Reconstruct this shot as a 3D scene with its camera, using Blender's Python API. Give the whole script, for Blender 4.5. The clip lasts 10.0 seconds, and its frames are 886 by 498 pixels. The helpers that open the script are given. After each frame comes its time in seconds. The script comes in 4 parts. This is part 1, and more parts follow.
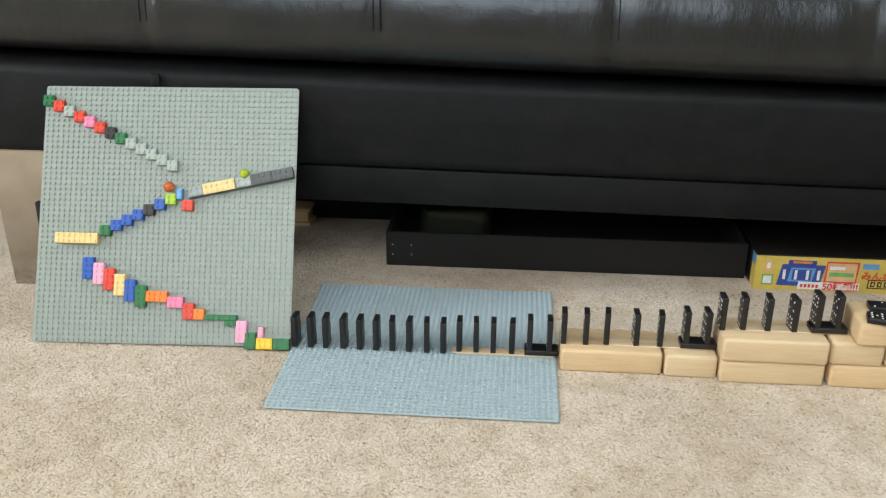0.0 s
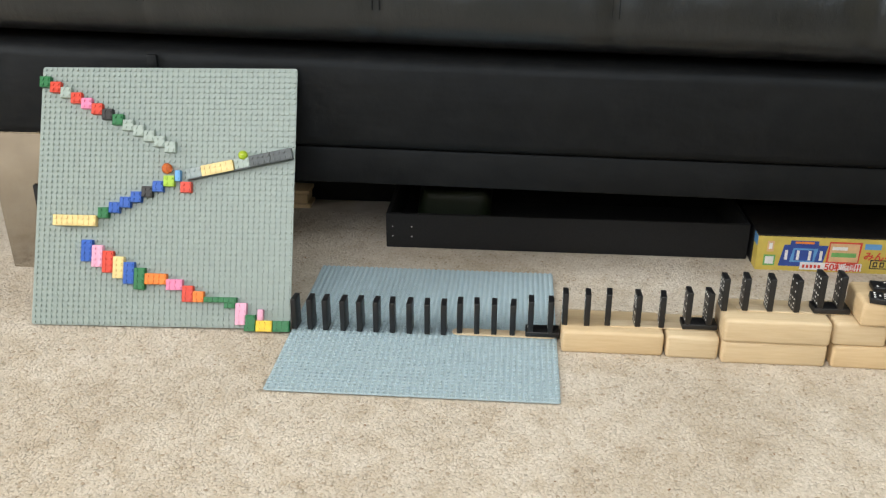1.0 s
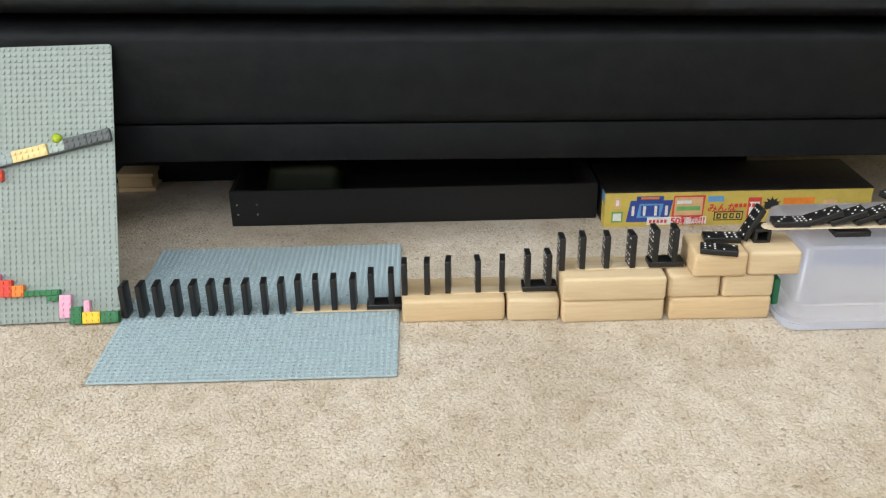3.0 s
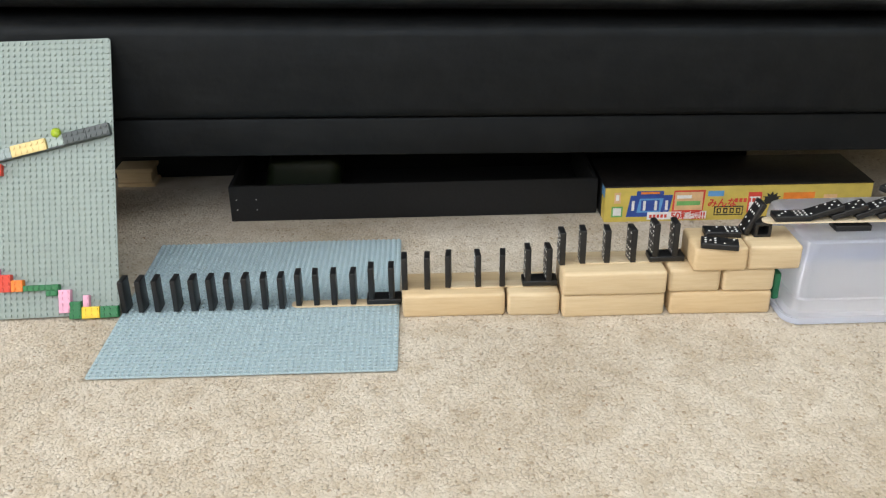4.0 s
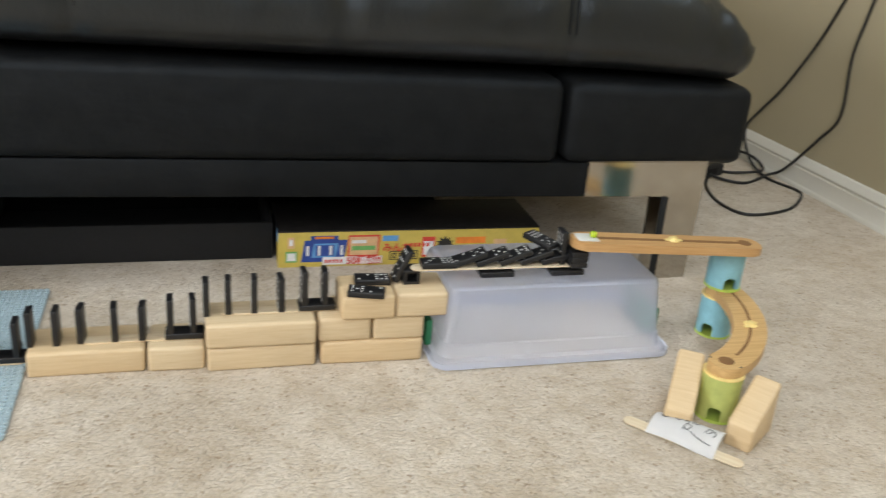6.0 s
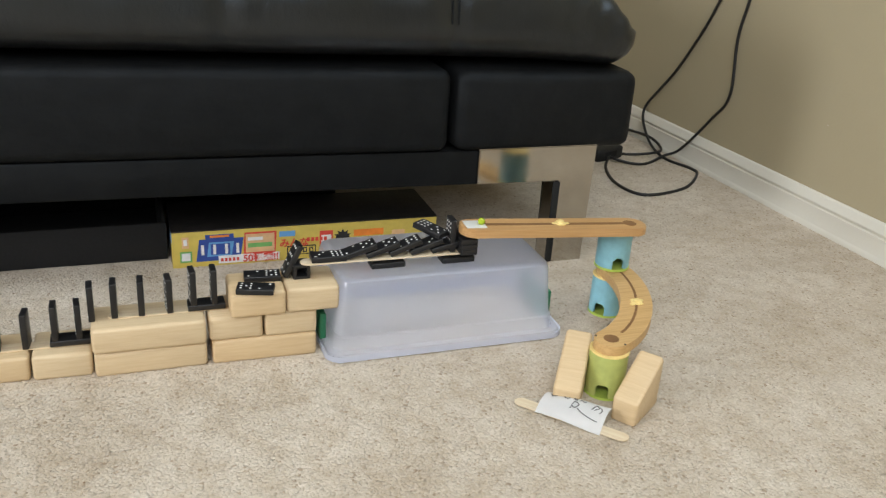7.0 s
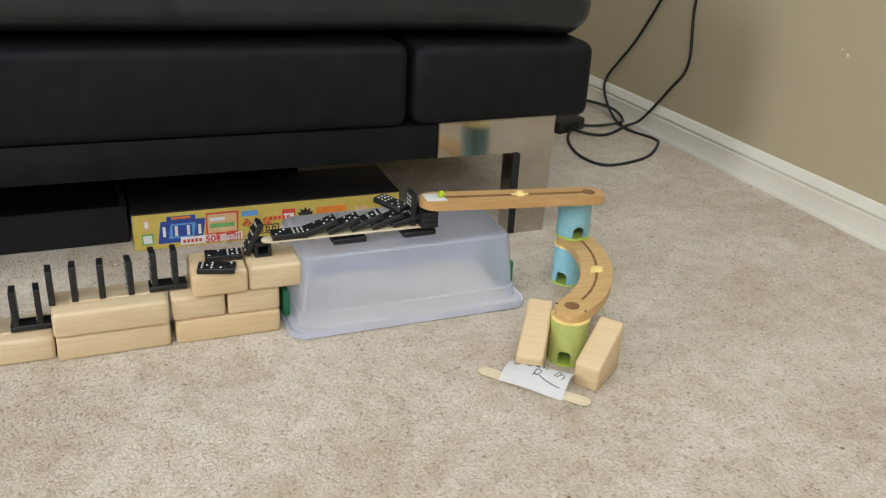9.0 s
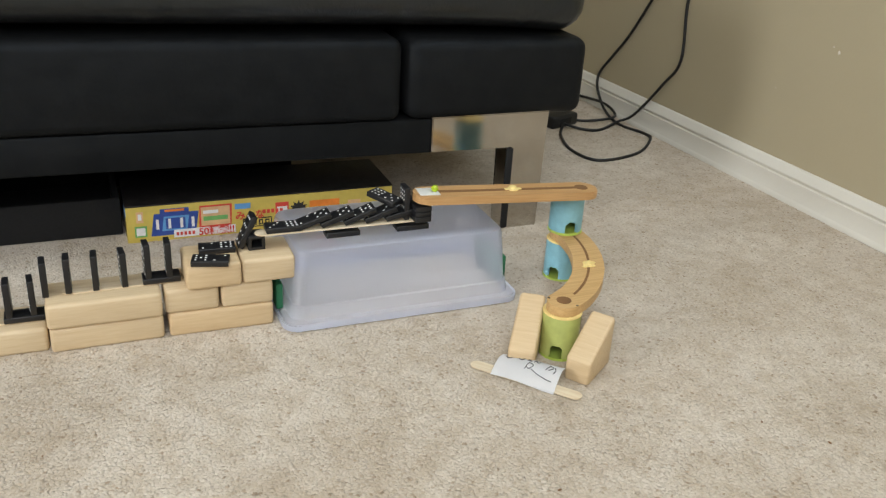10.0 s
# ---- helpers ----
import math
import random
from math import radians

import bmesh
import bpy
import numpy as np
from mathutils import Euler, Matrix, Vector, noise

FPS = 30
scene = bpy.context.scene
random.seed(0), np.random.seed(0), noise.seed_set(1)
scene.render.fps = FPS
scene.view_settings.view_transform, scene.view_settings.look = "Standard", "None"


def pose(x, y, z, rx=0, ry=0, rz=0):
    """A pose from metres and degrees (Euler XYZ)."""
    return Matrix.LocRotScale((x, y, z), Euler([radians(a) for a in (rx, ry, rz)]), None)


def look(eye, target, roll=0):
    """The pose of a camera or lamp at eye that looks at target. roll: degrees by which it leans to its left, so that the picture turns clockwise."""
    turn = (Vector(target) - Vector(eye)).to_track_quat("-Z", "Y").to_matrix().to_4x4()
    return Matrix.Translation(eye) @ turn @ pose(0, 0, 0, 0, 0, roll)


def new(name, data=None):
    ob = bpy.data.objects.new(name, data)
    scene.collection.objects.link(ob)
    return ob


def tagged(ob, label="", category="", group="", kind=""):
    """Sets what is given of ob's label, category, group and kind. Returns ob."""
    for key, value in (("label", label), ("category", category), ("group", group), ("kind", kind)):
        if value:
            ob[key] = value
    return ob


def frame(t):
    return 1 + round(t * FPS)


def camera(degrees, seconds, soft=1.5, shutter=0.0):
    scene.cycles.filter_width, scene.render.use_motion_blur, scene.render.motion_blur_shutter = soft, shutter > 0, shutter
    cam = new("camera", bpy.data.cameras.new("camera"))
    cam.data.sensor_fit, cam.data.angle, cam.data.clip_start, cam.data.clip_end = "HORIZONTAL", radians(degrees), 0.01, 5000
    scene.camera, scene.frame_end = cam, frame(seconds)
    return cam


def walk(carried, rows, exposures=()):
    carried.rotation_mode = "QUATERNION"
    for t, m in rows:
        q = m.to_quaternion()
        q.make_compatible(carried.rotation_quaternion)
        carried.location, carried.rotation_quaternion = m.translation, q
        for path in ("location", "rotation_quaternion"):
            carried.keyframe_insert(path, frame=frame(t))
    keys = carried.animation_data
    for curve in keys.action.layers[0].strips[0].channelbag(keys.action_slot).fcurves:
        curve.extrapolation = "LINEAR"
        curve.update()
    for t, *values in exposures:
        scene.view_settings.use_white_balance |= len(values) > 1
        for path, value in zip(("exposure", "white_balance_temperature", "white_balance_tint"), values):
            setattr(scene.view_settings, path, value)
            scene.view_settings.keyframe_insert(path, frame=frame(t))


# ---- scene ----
cam = camera(52.0, 10.0, soft=1.25, shutter=0.5)
PATH = [
    (0, (0.315, -0.988, 0.648), (0.165, 0.852, -0.12), 0.3),
    (0.5, (0.313, -0.985, 0.644), (0.161, 0.849, -0.139), 0.2),
    (1, (0.315, -0.982, 0.643), (0.165, 0.844, -0.16), 0.1),
    (1.5, (0.318, -0.985, 0.64), (0.164, 0.839, -0.167), -0.1),
    (2, (0.326, -0.977, 0.633), (0.199, 0.838, -0.195), -0.3),
    (2.5, (0.357, -0.968, 0.622), (0.319, 0.845, -0.221), -0.5),
    (3, (0.423, -0.949, 0.623), (0.461, 0.859, -0.23), -0.9),
    (3.2, (0.419, -0.949, 0.619), (0.458, 0.861, -0.232), -0.9),
    (4.3, (0.424, -0.948, 0.619), (0.468, 0.861, -0.244), -0.9),
    (4.5, (0.437, -0.946, 0.619), (0.501, 0.861, -0.237), -0.9),
    (5, (0.474, -0.945, 0.632), (0.706, 0.861, -0.195), 1.7),
    (5.5, (0.57, -0.937, 0.638), (0.942, 0.858, -0.164), 3.2),
    (6, (0.603, -0.927, 0.626), (1.116, 0.843, -0.152), 4.7),
    (6.2, (0.612, -0.930, 0.627), (1.185, 0.822, -0.146), 4.6),
    (7.3, (0.668, -0.959, 0.637), (1.324, 0.758, -0.152), 3.8),
    (7.5, (0.671, -0.962, 0.639), (1.328, 0.754, -0.15), 3.6),
    (8, (0.677, -0.969, 0.642), (1.335, 0.748, -0.144), 3.2),
    (8.5, (0.68, -0.975, 0.642), (1.353, 0.731, -0.156), 2.9),
    (9, (0.67, -0.968, 0.63), (1.372, 0.713, -0.195), 2.9),
    (9.5, (0.667, -0.972, 0.63), (1.366, 0.71, -0.198), 2.9),
    (10, (0.666, -0.972, 0.633), (1.384, 0.697, -0.204), 3.5),
]
walk(cam, [(t, look(eye, target, roll)) for t, eye, target, roll in PATH],
     exposures=((0, 0.0, 6600, 10), (1, 0.06, 6600, 10), (4.5, 0.08, 6450, 10), (5.5, -0.02, 6450, 10), (7.5, -0.10, 6400, 10), (8.5, -0.13, 6400, 10), (10, -0.17, 6400, 10)))

# ---- world and lights ----
world = bpy.data.worlds.new("sky")
scene.world = world
world.use_nodes = True
wn = world.node_tree
sky = wn.nodes.new("ShaderNodeTexSky")
sky.sky_type, sky.sun_disc, sky.sun_elevation, sky.sun_rotation = "NISHITA", False, radians(40), radians(200)
wn.links.new(sky.outputs[0], wn.nodes["Background"].inputs[0])
wn.nodes["Background"].inputs[1].default_value = 0.1


def area_light(name, m, w, h, power, colour):
    data = bpy.data.lights.new(name, "AREA")
    data.shape, data.size, data.size_y, data.energy, data.color = "RECTANGLE", w, h, power, colour
    ob = new(name, data)
    ob.matrix_world = m
    return ob


area_light("daylight_south", look((0.0, -1.97, 1.74), (0.35, 0.1, 0.1)), 2.2, 1.35, 44, (0.90, 0.95, 1.0))
area_light("daylight_west", look((-2.75, -0.90, 1.35), (0.9, 0.0, 0.1)), 0.9, 1.1, 68, (0.97, 0.97, 0.96))
# Unseen source, added so that its reflection brightens the right-hand cushion end.
area_light("east_fill", look((1.985, -0.15, 1.80), (1.00, 0.40, 0.3)), 1.1, 0.90, 12, (0.78, 0.91, 1.0))
# Added overhead fill without a fixture; gives the cushion its cool sheen.
lamp = area_light("overhead_fill", look((1.38, -0.15, 2.54), (1.36, -0.12, 0.0)), 1.0, 1.3, 7.5, (0.86, 0.94, 1.0))
lamp.data.spread = radians(150)

# ---- materials ----


class Nodes:
    """A small builder round one node material."""

    def __init__(self, name, rough=0.5, metal=0.0, spec=0.5):
        self.m = bpy.data.materials.new(name)
        self.m.use_nodes = True
        self.t = self.m.node_tree
        self.b = self.t.nodes["Principled BSDF"]
        self.b.inputs["Roughness"].default_value = rough
        self.b.inputs["Metallic"].default_value = metal
        self.b.inputs["Specular IOR Level"].default_value = spec
        self.co = self.t.nodes.new("ShaderNodeTexCoord").outputs["Object"]

    def add(self, kind, **values):
        n = self.t.nodes.new(kind)
        for k, v in values.items():
            n.inputs[k.replace("_", " ")].default_value = v
        return n

    def link(self, a, b):
        self.t.links.new(a, b)

    def noise(self, scale, detail=4.0, stretch=None, rough=0.55):
        n = self.add("ShaderNodeTexNoise", Scale=scale, Detail=detail, Roughness=rough)
        co = self.co
        if stretch:
            mp = self.add("ShaderNodeMapping", Scale=stretch)
            self.link(co, mp.inputs[0])
            co = mp.outputs[0]
        self.link(co, n.inputs["Vector"])
        return n.outputs["Fac"]

    def ramp(self, fac, stops):
        r = self.t.nodes.new("ShaderNodeValToRGB")
        while len(r.color_ramp.elements) < len(stops):
            r.color_ramp.elements.new(0.5)
        for e, (p, c) in zip(r.color_ramp.elements, stops):
            e.position, e.color = p, (*c, 1)
        self.link(fac, r.inputs[0])
        return r.outputs[0]

    def mix(self, a, b, fac, blend="MIX"):
        n = self.t.nodes.new("ShaderNodeMix")
        n.data_type, n.blend_type = "RGBA", blend
        for v, i in ((fac, 0), (a, 6), (b, 7)):
            if isinstance(v, (int, float)):
                n.inputs[i].default_value = v
            elif isinstance(v, tuple):
                n.inputs[i].default_value = (*v, 1)
            else:
                self.link(v, n.inputs[i])
        return n.outputs[2]

    def colour(self, c):
        if isinstance(c, tuple):
            self.b.inputs["Base Color"].default_value = (*c, 1)
        else:
            self.link(c, self.b.inputs["Base Color"])
        return self

    def bump(self, *layers):
        prev = None
        for fac, strength, dist in layers:
            n = self.add("ShaderNodeBump", Strength=strength, Distance=dist)
            self.link(fac, n.inputs["Height"])
            if prev:
                self.link(prev, n.inputs["Normal"])
            prev = n.outputs[0]
        self.link(prev, self.b.inputs["Normal"])
        return self

    def rough(self, fac, lo, hi):
        r = self.add("ShaderNodeMapRange", To_Min=lo, To_Max=hi)
        self.link(fac, r.inputs[0])
        self.link(r.outputs[0], self.b.inputs["Roughness"])
        return self


def plastic(name, c, rough=0.35, vary=0.12):
    k = Nodes(name, rough)
    n = k.noise(60, 3)
    dark = tuple(v * (1 - vary) for v in c)
    light = tuple(min(1, v * (1 + vary)) for v in c)
    k.colour(k.ramp(n, [(0.3, dark), (0.7, light)]))
    k.rough(k.noise(240, 2), rough - 0.08, rough + 0.12)
    k.bump((k.noise(400, 2), 0.06, 0.0005))
    return k.m


def wood(name, light, dark, along=(3, 40, 40), rough=0.5):
    k = Nodes(name, rough)
    info = k.t.nodes.new("ShaderNodeObjectInfo")
    off = k.add("ShaderNodeVectorMath")
    off.operation = "ADD"
    sc = k.add("ShaderNodeVectorMath")
    sc.operation = "SCALE"
    k.link(k.co, off.inputs[0])
    comb = k.add("ShaderNodeCombineXYZ")
    for i in range(3):
        k.link(info.outputs["Random"], comb.inputs[i])
    k.link(comb.outputs[0], sc.inputs[0])
    sc.inputs["Scale"].default_value = 7.0
    k.link(sc.outputs[0], off.inputs[1])
    k.co = off.outputs[0]
    g = k.noise(6, 5, along)
    f = k.noise(22, 4, along)
    base = k.ramp(g, [(0.3, dark), (0.62, light)])
    fine = k.ramp(f, [(0.35, (0.88, 0.84, 0.78)), (0.6, (1, 1, 1))])
    col = k.mix(base, fine, 0.28, "MULTIPLY")
    hue = k.ramp(info.outputs["Random"], [(0.0, (1.0, 0.93, 0.84)), (1.0, (1.0, 1.0, 1.0))])
    col = k.mix(col, hue, 1.0, "MULTIPLY")
    k.colour(col)
    k.rough(f, rough - 0.1, rough + 0.15)
    k.bump((f, 0.15, 0.0008))
    return k.m


def carpet_material(name, tone):
    k = Nodes(name, 0.95, spec=0.12)
    blotch = k.noise(4, 5)
    mid = k.noise(26, 4)
    fine = k.noise(300, 3, (1.0, 0.75, 1.0))
    tuft = k.t.nodes.new("ShaderNodeNewGeometry").outputs["Random Per Island"]
    base = k.ramp(tuft, [(0.0, (0.40, 0.32, 0.235)), (0.03, (0.52, 0.445, 0.355)), (0.12, (0.60, 0.53, 0.435)), (1.0, (0.68, 0.61, 0.515))])
    # Fine flecks put the small shadows between tufts into the colour.
    base = k.mix(base, k.ramp(fine, [(0.30, (0.80, 0.76, 0.70)), (0.60, (1, 1, 1))]), 0.5, "MULTIPLY")
    base = k.mix(base, k.ramp(mid, [(0.34, (0.83, 0.79, 0.73)), (0.58, (1, 1, 1))]), 0.8, "MULTIPLY")
    base = k.mix(base, k.ramp(blotch, [(0.36, (0.83, 0.80, 0.755)), (0.60, (1, 1, 1))]), 0.9, "MULTIPLY")
    base = k.mix(base, (tone, tone, tone), 1.0, "MULTIPLY")
    k.colour(base)
    k.bump((mid, 0.2, 0.006), (fine, 0.4, 0.002))
    k.b.inputs["Sheen Weight"].default_value = 0.15
    return k.m


def leather_material():
    k = Nodes("black_leather", 0.36, spec=0.5)
    # Bluish tint puts cool light into the leather's reflections.
    k.b.inputs["Specular Tint"].default_value = (0.80, 0.91, 1.0, 1)
    wr = k.noise(6, 6, (2.4, 1.0, 1.2), 0.62)
    soft = k.noise(3.2, 3)
    crease = k.noise(26, 4, (2.0, 1.0, 0.6), 0.6)
    vor = k.add("ShaderNodeTexVoronoi", Scale=420)
    k.link(k.co, vor.inputs["Vector"])
    k.colour(k.ramp(k.noise(9, 5), [(0.3, (0.0075, 0.0080, 0.0086)), (0.7, (0.0135, 0.0138, 0.0142))]))
    k.rough(k.noise(16, 5), 0.24, 0.40)
    k.b.inputs["Coat Weight"].default_value, k.b.inputs["Coat Roughness"].default_value = 0.25, 0.22
    k.bump((soft, 0.25, 0.05), (wr, 0.18, 0.03), (crease, 0.08, 0.006), (vor.outputs["Distance"], 0.12, 0.0012))
    return k.m


def fabric_material():
    k = Nodes("black_vinyl", 0.55, spec=0.16)
    # Same cool light tinted into the vinyl's highlights.
    k.b.inputs["Specular Tint"].default_value = (0.80, 0.91, 1.0, 1)
    k.colour(k.ramp(k.noise(30, 5), [(0.3, (0.0066, 0.0069, 0.0073)), (0.7, (0.0106, 0.0108, 0.0111))]))
    k.rough(k.noise(11, 4), 0.45, 0.68)
    k.bump((k.noise(5, 4, (0.6, 1.0, 1.6)), 0.35, 0.02), (k.noise(12, 5), 0.3, 0.01), (k.noise(700, 2), 0.2, 0.001))
    return k.m


def wall_material(name, c, rough=0.85):
    k = Nodes(name, rough, spec=0.25)
    k.colour(k.ramp(k.noise(2.2, 5), [(0.3, tuple(v * 0.94 for v in c)), (0.7, c)]))
    k.bump((k.noise(160, 4), 0.12, 0.002), (k.noise(30, 3), 0.08, 0.004))
    return k.m


# The flat floor gets a darker carpet copy, for shade among the tufts.
CARPET_SHADED, CARPET, LEATHER, VINYL = carpet_material("shaded_carpet", 0.92), carpet_material("beige_carpet", 1.0), leather_material(), fabric_material()
WALL, CEILING = wall_material("beige_wall_paint", (0.46, 0.40, 0.27)), wall_material("white_ceiling_paint", (0.78, 0.76, 0.72))
TRIM = wall_material("white_trim_paint", (0.72, 0.69, 0.61), 0.45)
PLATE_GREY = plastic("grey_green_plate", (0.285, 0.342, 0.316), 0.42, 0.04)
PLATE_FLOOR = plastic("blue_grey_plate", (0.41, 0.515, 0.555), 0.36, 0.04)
BLOCK_WOOD = wood("pale_maple", (0.68, 0.55, 0.36), (0.62, 0.485, 0.305))
STICK_WOOD = wood("birch_stick", (0.78, 0.68, 0.50), (0.70, 0.57, 0.39))
BAMBOO = wood("bamboo_rail", (0.58, 0.35, 0.15), (0.47, 0.26, 0.10), (2, 60, 60), 0.4)
BAMBOO_PALE = wood("pale_bamboo", (0.66, 0.46, 0.22), (0.54, 0.35, 0.15), (2, 50, 50), 0.42)
DOMINO_BLACK = plastic("black_domino", (0.012, 0.012, 0.013), 0.36)
WHITE_DOT = plastic("white_pip", (0.80, 0.80, 0.78), 0.5, 0.03)
BRICK = {
    "green": plastic("green_brick", (0.010, 0.16, 0.045)), "red": plastic("red_brick", (0.66, 0.055, 0.025)),
    "grey": plastic("pale_grey_brick", (0.36, 0.43, 0.39)), "pink": plastic("pink_brick", (0.80, 0.24, 0.42)),
    "black": plastic("black_brick", (0.015, 0.014, 0.013)), "blue": plastic("blue_brick", (0.015, 0.10, 0.45)),
    "lime": plastic("lime_brick", (0.36, 0.56, 0.03)), "sky": plastic("sky_blue_brick", (0.13, 0.38, 0.72)),
    "tan": plastic("tan_brick", (0.80, 0.62, 0.27)), "yellow": plastic("yellow_brick", (0.85, 0.58, 0.03)),
    "orange": plastic("orange_brick", (0.85, 0.22, 0.02)), "dark": plastic("dark_grey_brick", (0.055, 0.068, 0.068)),
    "mid": plastic("mid_grey_brick", (0.30, 0.36, 0.36)), "rose": plastic("pale_pink_brick", (0.80, 0.40, 0.55)),
}
AQUA_TUBE, GREEN_TUBE = plastic("light_blue_tube", (0.24, 0.49, 0.57), 0.4), plastic("lime_tube", (0.47, 0.52, 0.16), 0.4)
LIME_RING = plastic("lime_ring", (0.45, 0.58, 0.10), 0.4)
CABLE_BLACK = plastic("black_cable", (0.012, 0.012, 0.012), 0.5)
BLACK_CASE = plastic("black_case", (0.0055, 0.0055, 0.0058), 0.8)
# Brown for crumbs, and for the shade painted as rail grooves and holes.
GROOVE_BROWN = plastic("shade_and_crumb_brown", (0.22, 0.11, 0.04), 0.7)
GREEN_BAG = plastic("dark_green_bag", (0.012, 0.020, 0.006), 0.5)
PEG_YELLOW = plastic("cream_peg", (0.85, 0.68, 0.28), 0.4)
LATCH_GREEN = plastic("green_latch", (0.02, 0.16, 0.07), 0.4)
TAPE = plastic("white_tape", (0.70, 0.70, 0.66), 0.35, 0.04)
PAPER = plastic("white_paper", (0.92, 0.92, 0.92), 0.8, 0.02)
INK = plastic("black_ink", (0.02, 0.02, 0.025), 0.7)
CARTON = plastic("box_yellow", (0.56, 0.43, 0.09), 0.40, 0.08)
# Dark print, taken near black with the shade under the sofa.
CARTON_TOP = plastic("box_lid_shaded", (0.013, 0.011, 0.010), 0.5, 0.6)
P_BLUE, P_RED = plastic("print_blue", (0.03, 0.07, 0.30), 0.4), plastic("print_red", (0.62, 0.06, 0.04), 0.4)
P_PEACH, P_WHITE = plastic("print_peach", (0.66, 0.42, 0.22), 0.4), plastic("print_white", (0.75, 0.75, 0.74), 0.4)
P_SKY, P_GREEN = plastic("print_sky", (0.12, 0.32, 0.60), 0.4), plastic("print_green", (0.16, 0.40, 0.12), 0.4)
P_ORANGE, P_DARK = plastic("print_orange", (0.75, 0.22, 0.03), 0.4), plastic("print_dark", (0.02, 0.02, 0.02), 0.4)


def chrome_material():
    k = Nodes("brushed_chrome", 0.12, 1.0)
    k.colour(k.ramp(k.noise(20, 4), [(0.3, (0.46, 0.43, 0.39)), (0.7, (0.55, 0.52, 0.47))]))
    k.rough(k.noise(50, 4), 0.06, 0.18)
    k.bump((k.noise(3, 2), 0.05, 0.01))
    return k.m


def tub_material(name, clear):
    k = Nodes(name, 0.30, spec=0.5)
    k.colour(k.ramp(k.noise(7, 4), [(0.3, (0.78, 0.82, 0.93)), (0.7, (0.86, 0.89, 0.98))]))
    k.b.inputs["Transmission Weight"].default_value = clear
    k.b.inputs["IOR"].default_value = 1.12
    k.rough(k.noise(25, 4), 0.30, 0.42)
    k.b.inputs["Coat Weight"].default_value, k.b.inputs["Coat Roughness"].default_value = 0.5, 0.12
    k.bump((k.noise(9, 3), 0.06, 0.01))
    return k.m


def marble_material(name, c):
    k = Nodes(name, 0.08)
    k.colour(c)
    k.b.inputs["Transmission Weight"].default_value = 0.5
    return k.m


CHROME, TUB, TUB_THICK = chrome_material(), tub_material("clear_plastic", 0.93), tub_material("thick_clear_plastic", 0.62)
MARBLE_ORANGE, MARBLE_LIME = marble_material("orange_glass", (0.85, 0.22, 0.06)), marble_material("lime_glass", (0.62, 0.80, 0.05))

# ---- mesh helpers ----


def mesh_of(name, bm, material, smooth=None):
    bmesh.ops.recalc_face_normals(bm, faces=bm.faces)
    me = bpy.data.meshes.new(name)
    bm.to_mesh(me)
    bm.free()
    me.materials.append(material)
    if smooth is not None:
        me.shade_smooth()
        me.set_sharp_from_angle(angle=radians(smooth))
    return me


def part(name, bm, material, parent=None, label="", smooth=40):
    ob = new(name, bm if isinstance(bm, bpy.types.Mesh) else mesh_of(name, bm, material, smooth))
    ob.parent = parent
    return tagged(ob, label)


def thing(name, label, category, m=None, group="", kind=""):
    ob = new(name)
    ob.empty_display_size = 0.02
    if m is not None:
        ob.matrix_basis = m
    return tagged(ob, label, category, group, kind)


def box(x0, x1, y0, y1, z0, z1, bevel=0.0, seg=2, bm=None):
    own = bmesh.new()
    bmesh.ops.create_cube(own, size=1, matrix=Matrix.LocRotScale(((x0 + x1) / 2, (y0 + y1) / 2, (z0 + z1) / 2), None, (x1 - x0, y1 - y0, z1 - z0)))
    if bevel:
        bmesh.ops.bevel(own, geom=own.edges[:], offset=bevel, segments=seg, affect="EDGES", profile=0.5)
    if bm is None:
        return own
    me = bpy.data.meshes.new("tmp")
    own.to_mesh(me)
    own.free()
    bm.from_mesh(me)
    bpy.data.meshes.remove(me)
    return bm


def cyl(r0, r1, z0, z1, sides=24, x=0.0, y=0.0, bm=None, bevel=0.0):
    own = bmesh.new()
    bmesh.ops.create_cone(own, cap_ends=True, segments=sides, radius1=r0, radius2=r1, depth=z1 - z0, matrix=Matrix.Translation((x, y, (z0 + z1) / 2)))
    if bevel:
        es = [e for e in own.edges if abs(e.verts[0].co.z - e.verts[1].co.z) < 1e-6]
        bmesh.ops.bevel(own, geom=es, offset=bevel, segments=2, affect="EDGES")
    if bm is None:
        return own
    me = bpy.data.meshes.new("tmp")
    own.to_mesh(me)
    own.free()
    bm.from_mesh(me)
    bpy.data.meshes.remove(me)
    return bm


def prism(outline, z0, z1, bevel=0.0):
    """An outline in x and y, drawn up from z0 to z1."""
    bm = bmesh.new()
    low = [bm.verts.new((x, y, z0)) for x, y in outline]
    high = [bm.verts.new((x, y, z1)) for x, y in outline]
    bm.faces.new(low[::-1])
    bm.faces.new(high)
    for i in range(len(low)):
        j = (i + 1) % len(low)
        bm.faces.new((low[i], low[j], high[j], high[i]))
    if bevel:
        es = [e for e in bm.edges if abs(e.verts[0].co.z - e.verts[1].co.z) < 1e-6]
        bmesh.ops.bevel(bm, geom=es, offset=bevel, segments=2, affect="EDGES")
    return bm


def rounded(w, h, r, n=5):
    """A rounded rectangle about the origin."""
    pts = []
    for cx, cy, a0 in ((w / 2 - r, h / 2 - r, 0), (-w / 2 + r, h / 2 - r, 90), (-w / 2 + r, -h / 2 + r, 180), (w / 2 - r, -h / 2 + r, 270)):
        for i in range(n + 1):
            a = radians(a0 + 90 * i / n)
            pts.append((cx + r * math.cos(a), cy + r * math.sin(a)))
    return pts


